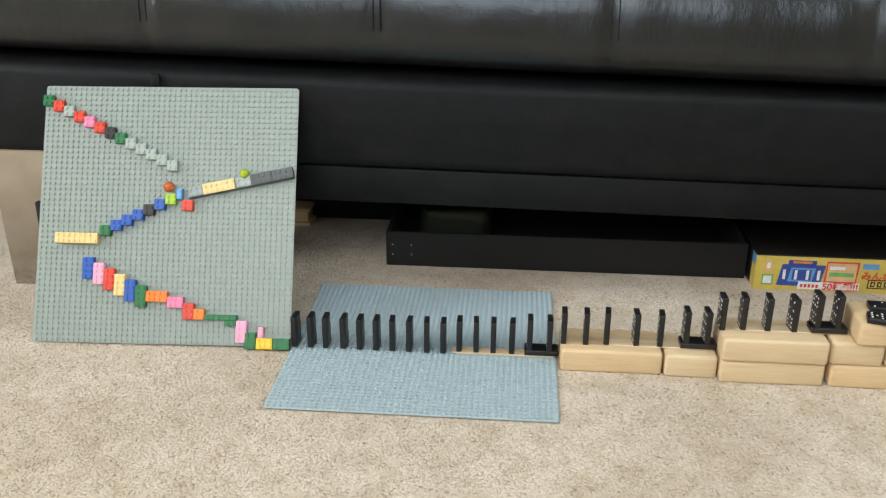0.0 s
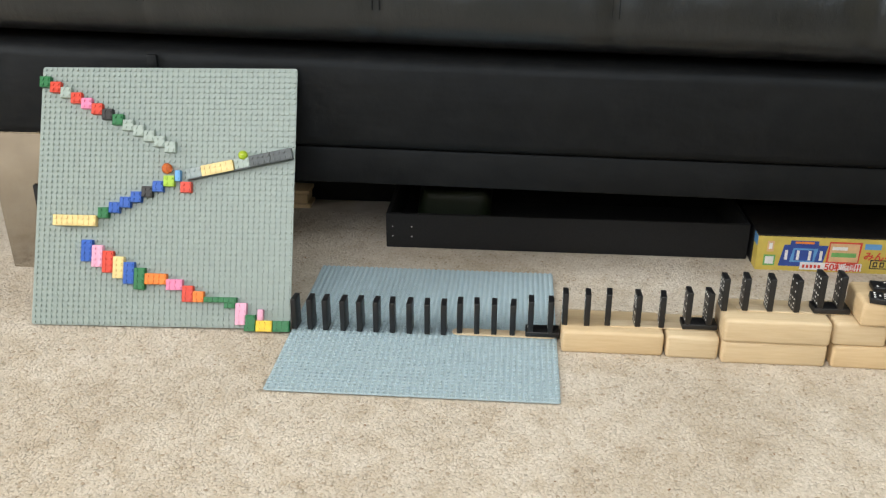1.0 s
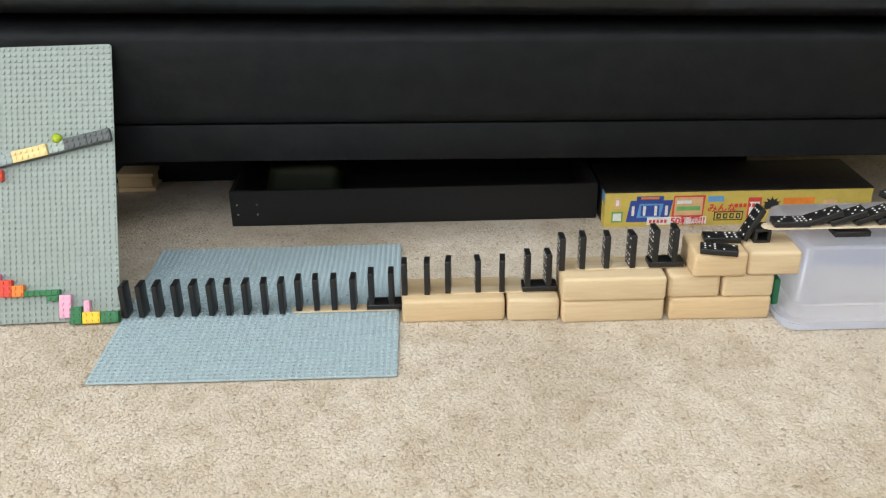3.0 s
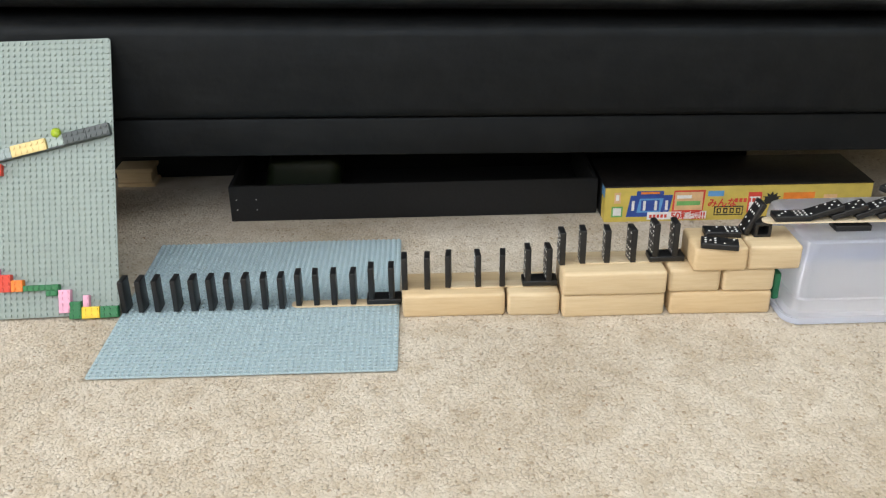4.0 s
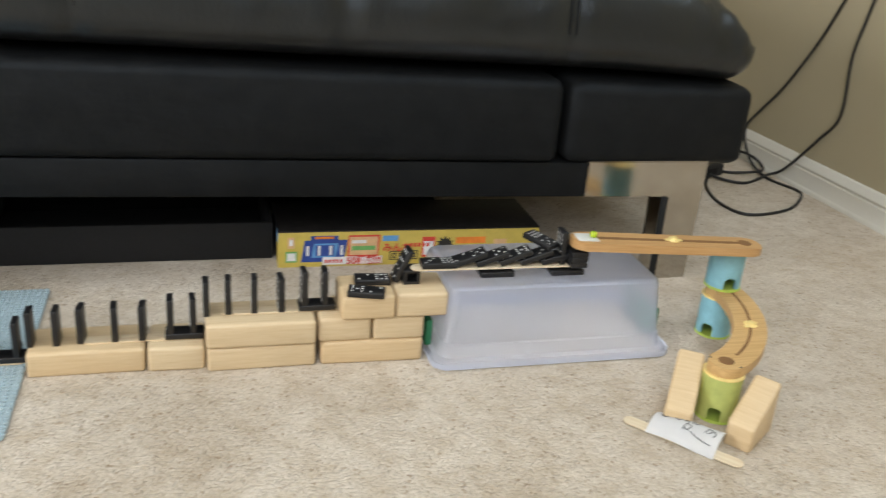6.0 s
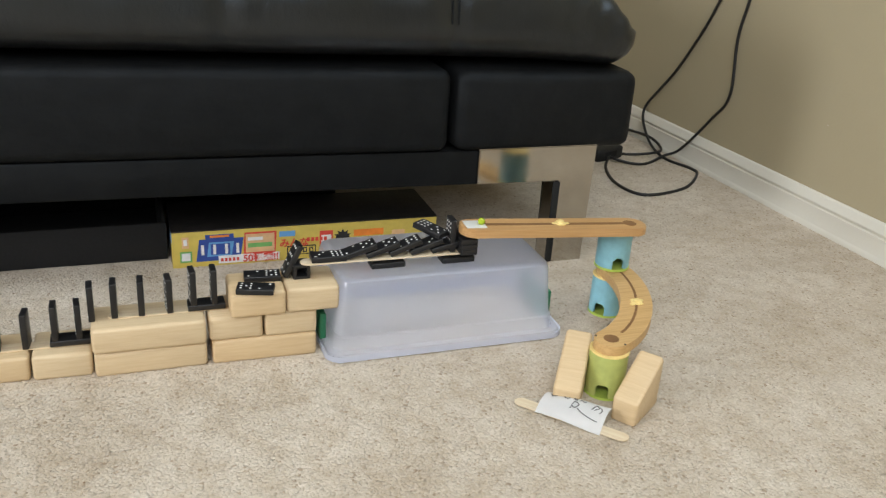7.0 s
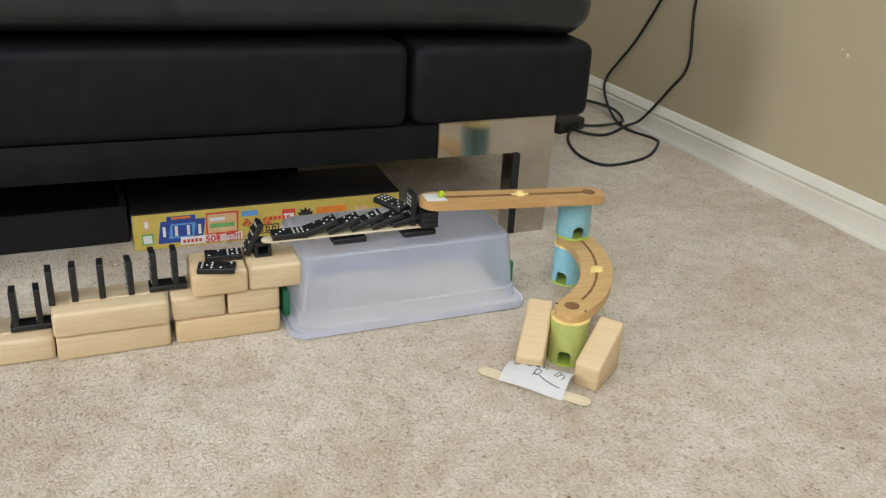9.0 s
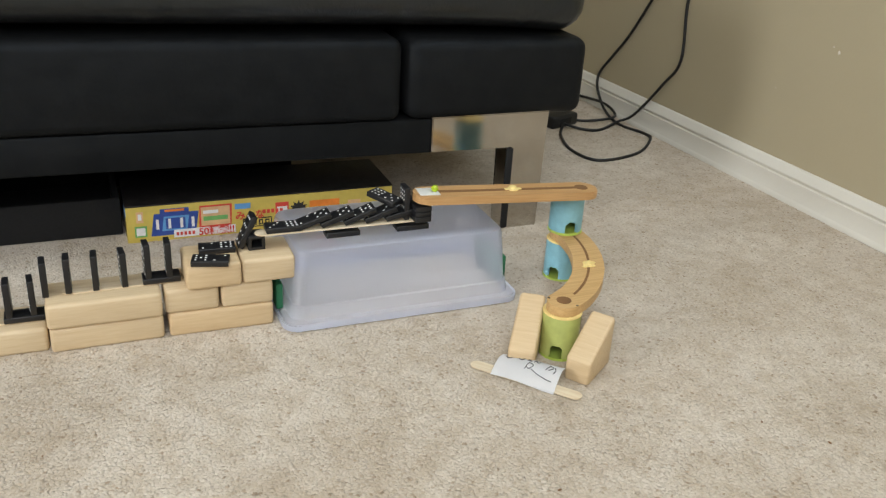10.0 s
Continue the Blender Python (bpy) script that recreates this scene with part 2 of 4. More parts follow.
def tube(points, radius, sides=8, closed=False):
    """A round cord through points, smoothed."""
    pts = [Vector(p) for p in points]
    fine = []
    n = len(pts)
    for i in range(n - 1):
        p0, p1, p2, p3 = pts[max(i - 1, 0)], pts[i], pts[i + 1], pts[min(i + 2, n - 1)]
        for s in range(8):
            t = s / 8
            fine.append(0.5 * ((2 * p1) + (p2 - p0) * t + (2 * p0 - 5 * p1 + 4 * p2 - p3) * t * t + (3 * p1 - p0 - 3 * p2 + p3) * t ** 3))
    fine.append(pts[-1])
    bm = bmesh.new()
    rings = []
    d = (fine[1] - fine[0]).normalized()
    side = d.orthogonal().normalized()
    for i, p in enumerate(fine):
        d = (fine[min(i + 1, len(fine) - 1)] - fine[max(i - 1, 0)]).normalized()
        side = (side - d * side.dot(d)).normalized()
        up = side.cross(d).normalized()
        rings.append([bm.verts.new(p + radius * (math.cos(a) * side + math.sin(a) * up)) for a in (2 * math.pi * k / sides for k in range(sides))])
    for a, b in zip(rings, rings[1:]):
        for k in range(sides):
            bm.faces.new((a[k], a[(k + 1) % sides], b[(k + 1) % sides], b[k]))
    bm.faces.new(rings[0][::-1])
    bm.faces.new(rings[-1])
    return bm


def lettering(text, size, material, m, parent, depth=0.0002):
    """Printed words as a mesh, lying in the x and y plane of m."""
    data = bpy.data.curves.new("lettering", "FONT")
    data.body, data.size, data.extrude, data.offset = text, size, depth, size * 0.022
    ob = new("lettering", data)
    bpy.context.view_layer.update()
    me = bpy.data.meshes.new_from_object(ob.evaluated_get(bpy.context.evaluated_depsgraph_get()))
    bpy.data.objects.remove(ob)
    me.materials.clear()
    me.materials.append(material)
    out = new("lettering", me)
    out.parent, out.matrix_basis = parent, m
    return out


# ---- the room ----
X0, X1, Y0, Y1, H = -2.9, 1.968, -2.1, 1.62, 2.6
ground = part("floor", box(X0, X1 + 0.20, Y0, Y1, -0.10, 0.0), CARPET_SHADED)
tagged(ground, "beige cut-pile carpet with faint worn blotches", "carpet", kind="structure")


def carpet_pile(x0, x1, y0, y1, step, seed=3):
    """Short leaning tufts over the stretch of carpet by the sofa."""
    gen = np.random.default_rng(seed)
    xs, ys = np.meshgrid(np.arange(x0, x1, step), np.arange(y0, y1, step))
    p = np.stack([xs.ravel(), ys.ravel()], 1)
    p += gen.uniform(-0.5, 0.5, p.shape) * step
    keep = ~((p[:, 0] > -0.002) & (p[:, 0] < 0.386) & (p[:, 1] > -0.002) & (p[:, 1] < 0.386))
    p = p[keep]
    n, k = len(p), 5
    a = gen.uniform(0, 2 * np.pi, n)[:, None] + (np.arange(k) * 2 * np.pi / k)[None]
    r = gen.uniform(0.0023, 0.0034, n)[:, None] * (1 + gen.uniform(-0.25, 0.25, (n, k)))
    h = gen.uniform(0.0018, 0.0028, n)
    v = np.zeros((n, k + 1, 3))
    v[:, :k, 0], v[:, :k, 1] = p[:, :1] + r * np.cos(a), p[:, 1:] + r * np.sin(a)
    v[:, :k, 2] = (h * 0.45)[:, None] + gen.normal(0, 0.0002, (n, k))
    v[:, k, :2], v[:, k, 2] = p + gen.normal(0, 0.0008, (n, 2)), h
    face = [(q, (q + 1) % k, k) for q in range(k)]
    tri = ((np.arange(n) * (k + 1))[:, None, None] + np.array(face)[None]).ravel()
    me = bpy.data.meshes.new("carpet_pile")
    me.vertices.add(n * (k + 1))
    me.vertices.foreach_set("co", v.ravel())
    me.loops.add(len(tri))
    me.loops.foreach_set("vertex_index", tri.astype(np.int32))
    me.polygons.add(len(tri) // 3)
    me.polygons.foreach_set("loop_start", np.arange(0, len(tri), 3, dtype=np.int32))
    me.update(calc_edges=True)
    me.validate()
    me.shade_smooth()
    me.materials.append(CARPET)
    return tagged(new("carpet_pile", me), "short beige cut-pile tufts of the carpet", "carpet pile", kind="stuff")


carpet_pile(-0.75, 1.95, -0.60, 0.64, 0.0034)
carpet_pile(1.12, 1.95, 0.64, 1.10, 0.0038, 5)
wall_n = tagged(part("wall_north", box(X0, X1 + 0.06, Y1, Y1 + 0.12, -0.1, H), WALL), "tan painted wall behind the sofa", "wall", kind="structure")


def wall_with_window(name, x0, x1, z0, z1, m, length):
    bm = bmesh.new()
    for a, b, c, d in ((0, x0, -0.1, H), (x1, length, -0.1, H), (x0, x1, -0.1, z0), (x0, x1, z1, H)):
        box(a, b, 0, 0.12, c, d, bm=bm)
    ob = part(name, bm, WALL)
    ob.matrix_basis = m
    return tagged(ob, "tan painted wall with a window opening", "wall", kind="structure")


wall_with_window("wall_south", 1.75, 4.05, 0.98, 2.48, pose(X0, Y0 - 0.12, 0), X1 + 0.08 - X0)
wall_with_window("wall_west", 0.80, 1.85, 0.75, 1.95, pose(X0, Y0 - 0.12, 0, 0, 0, 90), Y1 - Y0 + 0.24)
SKEW = pose(1.976, 0, 0, 0, 0, 2.0)
# The opening is unseen, cut only for the added east light.
wall_e = wall_with_window("wall_east", 1.55, 2.70, 1.30, 2.30, SKEW @ pose(0.12, Y0 - 0.18, 0, 0, 0, 90), Y1 - Y0 + 0.36)
tagged(wall_e, "tan painted wall beside the sofa")
tagged(part("ceiling", box(X0, X1 + 0.20, Y0, Y1, H, H + 0.1), CEILING), "plain white painted ceiling", "ceiling", kind="structure")


def baseboard_profile():
    """Moulded skirting, seen end-on: out from the wall, and up."""
    return [(0, 0), (0.018, 0), (0.018, 0.006), (0.015, 0.010), (0.0135, 0.012), (0.0135, 0.045), (0.010, 0.047), (0.010, 0.050), (0.0125, 0.0525), (0.0118, 0.057), (0.0075, 0.061), (0.0065, 0.068), (0.003, 0.0715), (0, 0.072)]


def baseboard(name, length, m):
    bm = prism(baseboard_profile(), 0, length)
    ob = part(name, bm, TRIM)
    ob.matrix_basis = m
    return tagged(ob, "white moulded baseboard along the carpet", "baseboard", kind="structure")


for y, z, r in ((0.285, 0.305, 0.0035), (0.30, 0.312, 0.002), (0.42, 0.205, 0.0015), (0.20, 0.40, 0.003)):
    fleck = bmesh.new()
    bmesh.ops.create_icosphere(fleck, subdivisions=1, radius=r)
    for v in fleck.verts:
        v.co = Vector((v.co.x * 0.12, v.co.y * 1.3, v.co.z)) + noise.noise_vector(v.co * 400) * r * 0.3
    chip = part("paint_fleck", fleck, TRIM, wall_e, "white chip in the paint")
    chip.matrix_parent_inverse = wall_e.matrix_basis.inverted()
    chip.location = SKEW @ Vector((0, y, z))

# profile x points from the wall, y is up, z runs along the wall
baseboard("baseboard", Y1 - Y0, SKEW @ Matrix(((-1, 0, 0, -0.0005), (0, 0, 1, Y0 + 0.06), (0, 1, 0, 0.001), (0, 0, 0, 1))))

# ---- sofa ----
SX0, SX1, SLIT, SY, SYB = -0.74, 1.475, 1.150, 0.34, 1.20


def shear_to_view(bm):
    """Shears the sofa to fit the camera's view, lower towards its right-hand end."""
    for v in bm.verts:
        v.co.z -= (v.co.x - 0.13) * (0.014 + 0.0095 * min(max((v.co.z - 0.22) / 0.14, 0), 1))
    return bm


def pad(x0, x1, y0, y1, z0, z1, r):
    """An upholstered box with soft, slightly swollen faces."""
    return shear_to_view(box(x0, x1, y0, y1, z0, z1, r, 4))


NOSE, FRONT_LOW, FRONT_HIGH = 0.434, 0.075, 0.105


def cushion_front(sa, ca):
    """How far the front lies behind its nose, which sits low on the cushion."""
    return (FRONT_HIGH if sa > 0 else FRONT_LOW) * (1 - ca)


def cushion_mesh(x0, x1, y0, y1, z0, z1, seams, nx=260, nf=26):
    bm = bmesh.new()
    rings = []
    for i in range(nx + 1):
        x = x0 + (x1 - x0) * i / nx
        edge = min(x - x0, x1 - x)
        f = math.sqrt(max(0.0, 1 - (1 - min(edge / 0.060, 1)) ** 2)) if edge < 0.060 else 1.0
        f = 0.12 + 0.88 * f
        dent = sum(math.exp(-((x - s) / 0.016) ** 2) for s in seams)
        swell = 0.002 * math.sin(x * 13) + 0.0012 * math.sin(x * 37 + 1)
        drop = 0.105 * max(0.0, 1 - edge / 0.26) ** 2
        ring = []
        for j in range(nf + 1):
            a = -math.pi / 2 + math.pi * j / nf
            c, s = math.cos(a), math.sin(a)
            ca = abs(c) ** 0.8
            sa = math.copysign(abs(s) ** 0.8, s)
            tuck = max(0.0, 1 - edge / 0.20) * min(1.0, edge / 0.03)
            crease = (0.0034 * math.sin(95 * x + 0.5 * j) + 0.0022 * math.sin(170 * x - 0.9 * j + 2)) * tuck
            y = y0 + 0.085 * (1 - f) + cushion_front(sa, ca) + (0.006 * dent + swell) * ca + crease * 0.6
            z = NOSE + 0.010 * (1 - f) + ((z1 - NOSE) if sa > 0 else (NOSE - z0)) * sa * f - (drop + crease) * (0.12 + 0.88 * max(sa, 0.0))
            ring.append(bm.verts.new((x, y, z)))
        ring.append(bm.verts.new((x, y1, NOSE + (z1 - NOSE) * f)))
        ring.append(bm.verts.new((x, y1, NOSE - (NOSE - z0) * f)))
        rings.append(ring)
    k = len(rings[0])
    for a, b in zip(rings, rings[1:]):
        for j in range(k):
            bm.faces.new((a[j], b[j], b[(j + 1) % k], a[(j + 1) % k]))
    bm.faces.new(rings[0])
    bm.faces.new(rings[-1][::-1])
    return bm


def sofa():
    s = thing("sofa", "low black leather sofa with stitched seat cushion and chrome legs", "sofa", pose(0, 0, 0))
    part("base_front", pad(SX0, SLIT - 0.004, SY, SYB, 0.222, 0.363, 0.018), VINYL, s)
    part("base_end", pad(SLIT + 0.004, SX1, SY - 0.002, SYB, 0.222, 0.364, 0.022), VINYL, s)
    part("rail", shear_to_view(box(SX0 + 0.27, 1.21, SY + 0.012, SY + 0.10, 0.162, 0.2215, 0.006)), VINYL, s, "black vinyl rail")
    part("centre_beam", box(-0.42, 1.05, SY + 0.36, SY + 0.42, 0.001, 0.157, 0.004), VINYL, s, "black beam under the seat")
    seams = [-0.585, -0.236, 0.110, 0.450, 0.802, 1.140]
    cushion = part("seat_cushion", shear_to_view(cushion_mesh(SX0 - 0.002, SX1 + 0.002, SY - 0.012, SYB, 0.376, 0.548, seams)), LEATHER, s, "puffy black leather seat cushion", smooth=60)
    for x in seams:
        for d in (-0.005, 0.005):
            pts = []
            for q in (0.0, 0.12, 0.25, 0.38, 0.5, 0.62, 0.74, 0.85):
                si = q ** 1.25
                ca = math.sqrt(1 - si * si) ** 0.8
                pts.append((x + d, SY - 0.012 + cushion_front(q, ca) + 0.0048 * ca - 0.0006, NOSE + (0.548 - NOSE) * q))
            part("seam", shear_to_view(tube(pts, 0.0011, 5)), VINYL, cushion)
    tab = part("pull_tab", box(-0.008, 0.008, -0.004, 0.004, -0.008, 0.012, 0.003), VINYL, s, "small black leather pull tab")
    tab.matrix_basis = pose(-0.231, SY - 0.002, 0.352)
    for side in (0, 1):
        # an L: the bar below the seat and the upright that stands on the floor
        if side:
            outline = [(1.200, 0.211), (1.412, 0.211), (1.407, 0.0), (1.342, 0.0), (1.342, 0.152), (1.200, 0.152)]
        else:
            outline = [(-0.300, 0.236), (-0.300, 0.152), (-0.450, 0.152), (-0.450, 0.0), (-0.517, 0.0), (-0.523, 0.236)]
        leg = part("leg", prism(outline, -0.05, 0.0, 0.0015), CHROME, s, "polished chrome leg")
        leg.matrix_basis = pose(0, SY + 0.002, 0, 90, 0, 0)
        # Added dark strip: the dark reflection on the leg's inner edge, as a shape.
        x = 1.336 if side else -0.456
        part("leg_dark_reflection", box(x, x + 0.012, SY - 0.003, SY + 0.001, 0.004, 0.150, 0.001), BLACK_CASE, leg, "dark strip standing in for a reflection").matrix_basis = leg.matrix_basis.inverted()
    return s


sofa()

# ---- things under the sofa ----


def storage_case():
    t = thing("storage_case", "black plastic under-bed case with an open top", "storage box", pose(0.095, 0.476, 0))
    w, d, h = 0.622, 0.40, 0.066
    part("front", box(0, w, 0, 0.008, 0.002, h, 0.002), BLACK_CASE, t)
    part("back", box(0, w, d - 0.008, d, 0.002, h, 0.002), BLACK_CASE, t)
    part("side", box(0, 0.008, 0.0085, d - 0.0085, 0.002, h, 0.002), BLACK_CASE, t)
    part("side", box(w - 0.008, w, 0.0085, d - 0.0085, 0.002, h, 0.002), BLACK_CASE, t)
    part("bottom", box(0.0085, w - 0.0085, 0.0085, d - 0.0085, 0.002, 0.008), BLACK_CASE, t)
    for x in (0.012, 0.045):
        for z in (0.024, 0.042):
            b = cyl(0.0010, 0.0010, 0, 0.0006, 8)
            r = part("rivet", b, P_WHITE, t)
            r.matrix_basis = pose(x, 0.0, z, 90)
    return t


storage_case()
bag = thing("green_bag", "dark green folded bag lying in the black case", "bag", pose(0.215, 0.64, 0.0082))
bmb = box(-0.075, 0.06, -0.07, 0.07, 0, 0.066, 0.02, 3)
for v in bmb.verts:
    v.co += noise.noise_vector(v.co * 30) * 0.008
    v.co.z = max(v.co.z, 0)
part("cloth", bmb, GREEN_BAG, bag)

woodfoot = thing("wood_bracket", "pale wooden bracket piece lying under the sofa", "wood block", pose(-0.090, 0.655, 0))
part("upper_board", box(-0.06, 0.009, 0, 0.05, 0.0285, 0.0365, 0.002), BLOCK_WOOD, woodfoot)
part("body", box(-0.06, 0.004, 0.004, 0.05, 0.0080, 0.0283, 0.002), BLOCK_WOOD, woodfoot)
part("lower_board", box(-0.06, 0.010, 0, 0.05, 0, 0.0078, 0.002), BLOCK_WOOD, woodfoot)


def game_box():
    t = thing("board_game_box", "flat yellow cardboard game box with printed pictures under the sofa", "game box", pose(0.722, 0.437, 0.001, 0, 0, -0.5))
    w, d, h = 0.445, 0.140, 0.0632
    part("tray", box(0, w, 0, d, 0, h - 0.002, 0.0015), CARTON, t, "yellow printed box front")
    part("lid", box(-0.0008, w + 0.0008, 0.0012, d + 0.0008, h - 0.0018, h + 0.0004, 0.0006), CARTON_TOP, t, "printed lid with the shade under the sofa in its colour")
    part("end_patch", box(-0.0006, 0.0, 0.004, 0.026, h - 0.020, h - 0.003), P_SKY, t, "blue printed corner")
    # Not print: a dark sheet puts shade on the rear of the end.
    part("end_patch", box(-0.0006, 0.0, 0.027, d - 0.002, 0.001, h - 0.002), P_DARK, t, "dark sheet for the shaded rear of the end")

    def pr(x0, x1, z0, z1, m, lift=0.0004, name="print", skew=0.0):
        b = bmesh.new()
        x0, x1, z0, z1 = x0 * 0.9, x1 * 0.9, z0 * 0.955, z1 * 0.955
        q = [(x0 + skew, z0), (x1 + skew, z0), (x1 - skew, z1), (x0 - skew, z1)]
        lo = [b.verts.new((x, 0, z)) for x, z in q]
        hi = [b.verts.new((x, -lift, z)) for x, z in q]
        b.faces.new(hi)
        for i in range(4):
            b.faces.new((lo[i], lo[(i + 1) % 4], hi[(i + 1) % 4], hi[i]))
        return part(name, b, m, t)

    pr(0.013, 0.034, 0.010, 0.030, P_GREEN), pr(0.016, 0.031, 0.013, 0.027, P_WHITE, 0.0006)
    pr(0.017, 0.029, 0.036, 0.056, P_PEACH), pr(0.020, 0.026, 0.041, 0.052, P_WHITE, 0.0006)
    pr(0.044, 0.122, 0.010, 0.050, P_BLUE, skew=-0.003), pr(0.058, 0.108, 0.049, 0.058, P_BLUE)
    pr(0.066, 0.100, 0.0525, 0.0565, P_ORANGE, 0.0006), pr(0.062, 0.106, 0.018, 0.044, P_SKY, 0.0006, skew=-0.002)
    pr(0.067, 0.101, 0.021, 0.041, P_BLUE, 0.0008)
    for x in (0.050, 0.071, 0.092, 0.112):
        pr(x, x + 0.005, 0.022, 0.040, P_WHITE, 0.0010)
    pr(0.126, 0.184, 0.018, 0.058, P_RED, skew=-0.001), pr(0.129, 0.181, 0.021, 0.055, P_PEACH, 0.0006), pr(0.133, 0.177, 0.030, 0.038, P_GREEN, 0.0008), pr(0.133, 0.160, 0.043, 0.049, P_WHITE, 0.0008)
    pr(0.190, 0.219, 0.046, 0.056, P_SKY, 0.0006), pr(0.080, 0.190, 0.0045, 0.0185, P_WHITE, 0.0012), [pr(0.084 + 0.007 * i, 0.0885 + 0.007 * i, 0.008, 0.014, P_RED, 0.0015) for i in range(5)]
    lettering("50種類!!", 0.0165, P_RED, pose(0.111, -0.0018, 0.0050) @ pose(0, 0, 0, 90), t)
    lettering("みんな", 0.0165, P_RED, pose(0.171, -0.0013, 0.0265) @ pose(0, 0, 0, 90), t)
    for i in range(5):
        pr(0.241 + 0.008 * i, 0.2465 + 0.008 * i, 0.034, 0.041, P_RED, 0.0008)
    pr(0.204, 0.258, 0.010, 0.027, P_DARK, 0.0006), pr(0.206, 0.256, 0.012, 0.025, CARTON, 0.0008)
    for i in range(4):
        pr(0.209 + 0.012 * i, 0.217 + 0.012 * i, 0.0135, 0.0235, P_DARK, 0.0010), pr(0.2115 + 0.012 * i, 0.2150 + 0.012 * i, 0.016, 0.021, CARTON, 0.0012)
    pr(0.265, 0.290, 0.014, 0.052, P_RED), pr(0.268, 0.287, 0.018, 0.044, P_WHITE, 0.0006)
    pr(0.296, 0.322, 0.030, 0.040, P_DARK), pr(0.330, 0.388, 0.038, 0.050, P_ORANGE), pr(0.405, 0.430, 0.012, 0.045, P_PEACH), pr(0.335, 0.385, 0.012, 0.030, P_RED)
    b = bmesh.new()
    ring = []
    for i in range(20):
        a, r = 2 * math.pi * i / 20, (0.016 if i % 2 else 0.009)
        ring.append(b.verts.new((0.278 + r * math.cos(a), -0.0008, 0.0375 + r * 0.85 * math.sin(a))))
    b.faces.new(ring)
    part("print", b, P_DARK, t)
    return t


game_box()

# ---- toy baseplates and bricks ----
STUD = 0.008


def add_stud(verts, faces, x, y, z, r=0.0023, h=0.0022, sides=8):
    i = len(verts)
    for zz in (z, z + h):
        verts.extend((x + r * math.cos(2 * math.pi * k / sides), y + r * math.sin(2 * math.pi * k / sides), zz) for k in range(sides))
    faces.extend((i + k, i + (k + 1) % sides, i + sides + (k + 1) % sides, i + sides + k) for k in range(sides))
    faces.append(tuple(i + sides + k for k in range(sides)))


def studs_mesh(name, nx, ny, z, material, x0=0.0, y0=0.0):
    verts, faces = [], []
    for a in range(nx):
        for b in range(ny):
            add_stud(verts, faces, x0 + (a + 0.5) * STUD, y0 + (b + 0.5) * STUD, z)
    me = bpy.data.meshes.new(name)
    me.from_pydata(verts, [], faces)
    me.materials.append(material)
    me.shade_smooth()
    me.set_sharp_from_angle(angle=radians(40))
    return me


def baseplate(name, label, nx, ny, m, material):
    t = thing(name, label, "baseplate", m)
    w, d = nx * STUD, ny * STUD
    bm = prism([(x + w / 2, y + d / 2) for x, y in rounded(w, d, 0.004, 3)], -0.0018, 0.0, 0.0003)
    part("plate", bm, material, t)
    tagged(part("studs", studs_mesh("studs", nx, ny, 0.0, material), material, t), kind="stuff")
    return t


brick_meshes = {}


def brick_mesh(nx, ny, colour, h):
    key = (nx, ny, colour, h)
    if key not in brick_meshes:
        w, d = nx * STUD - 0.0002, ny * STUD - 0.0002
        bm = box(-w / 2, w / 2, -d / 2, d / 2, 0, h, 0.0004, 1)
        for a in range(nx):
            for b in range(ny):
                cyl(0.0024, 0.0024, h - 0.0001, h + 0.0017, 10, (a + 0.5 - nx / 2) * STUD, (b + 0.5 - ny / 2) * STUD, bm)
        brick_meshes[key] = mesh_of("brick", bm, BRICK[colour], 40)
    return brick_meshes[key]


COLOUR_WORD = {"sky": "light blue", "mid": "grey", "dark": "dark grey", "rose": "pale pink", "grey": "pale grey"}


def brick(parent, u, v, nx, ny, colour, h=0.0096, z=0.0, turn=0.0):
    """A toy brick whose middle lies u, v studs along the plate."""
    ob = new("brick", brick_mesh(nx, ny, colour, h))
    ob.parent, ob.matrix_basis = parent, pose(u * STUD, v * STUD, z + 0.0001, 0, 0, turn)
    return tagged(ob, COLOUR_WORD.get(colour, colour) + " toy brick")


U, V = Vector((0.99934, 0.03606, 0.0052)).normalized(), Vector((-0.0211, 0.45782, 0.8888))
V = (V - U * V.dot(U)).normalized()
N = U.cross(V)
BOARD = Matrix(((U.x, V.x, N.x, -0.385), (U.y, V.y, N.y, 0.144), (U.z, V.z, N.z, 0.004), (0, 0, 0, 1)))
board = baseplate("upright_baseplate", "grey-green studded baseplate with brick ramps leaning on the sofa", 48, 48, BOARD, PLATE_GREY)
for i, c in enumerate(("green", "red", "grey", "red", "pink", "red", "black", "green", "grey", "grey", "grey", "grey", "grey")):
    brick(board, 1 + 2 * i, 45 - i, 2, 2, c)
for i, c in enumerate(("green", "blue", "blue", "blue", "black", "blue", "lime")):
    brick(board, 13 + 2 * i, 20.7 + i * 1.0, 2, 2, c)
brick(board, 26.6, 27.7, 1, 2, "sky")
brick(board, 28.2, 25.6, 2, 2, "red")
for i, c in enumerate(("blue", "rose", "red", "tan", "blue", "green")):
    brick(board, 10.2 + 2 * i, 13.7 - i, 2, 4, c)
brick(board, 23.2, 8.7, 4, 2, "orange")
brick(board, 26.7, 7.7, 3, 2, "pink")
brick(board, 29.2, 6.1, 2, 3, "red")
brick(board, 31.2, 5.6, 2, 2, "orange")
brick(board, 35.2, 5.1, 6, 1, "green")
brick(board, 37.0, 4.1, 2, 1, "green")
brick(board, 39.1, 2.6, 2, 4, "rose")
brick(board, 40.8, 1.0, 2, 3, "green")
brick(board, 42.7, 2.5, 1, 2, "rose")
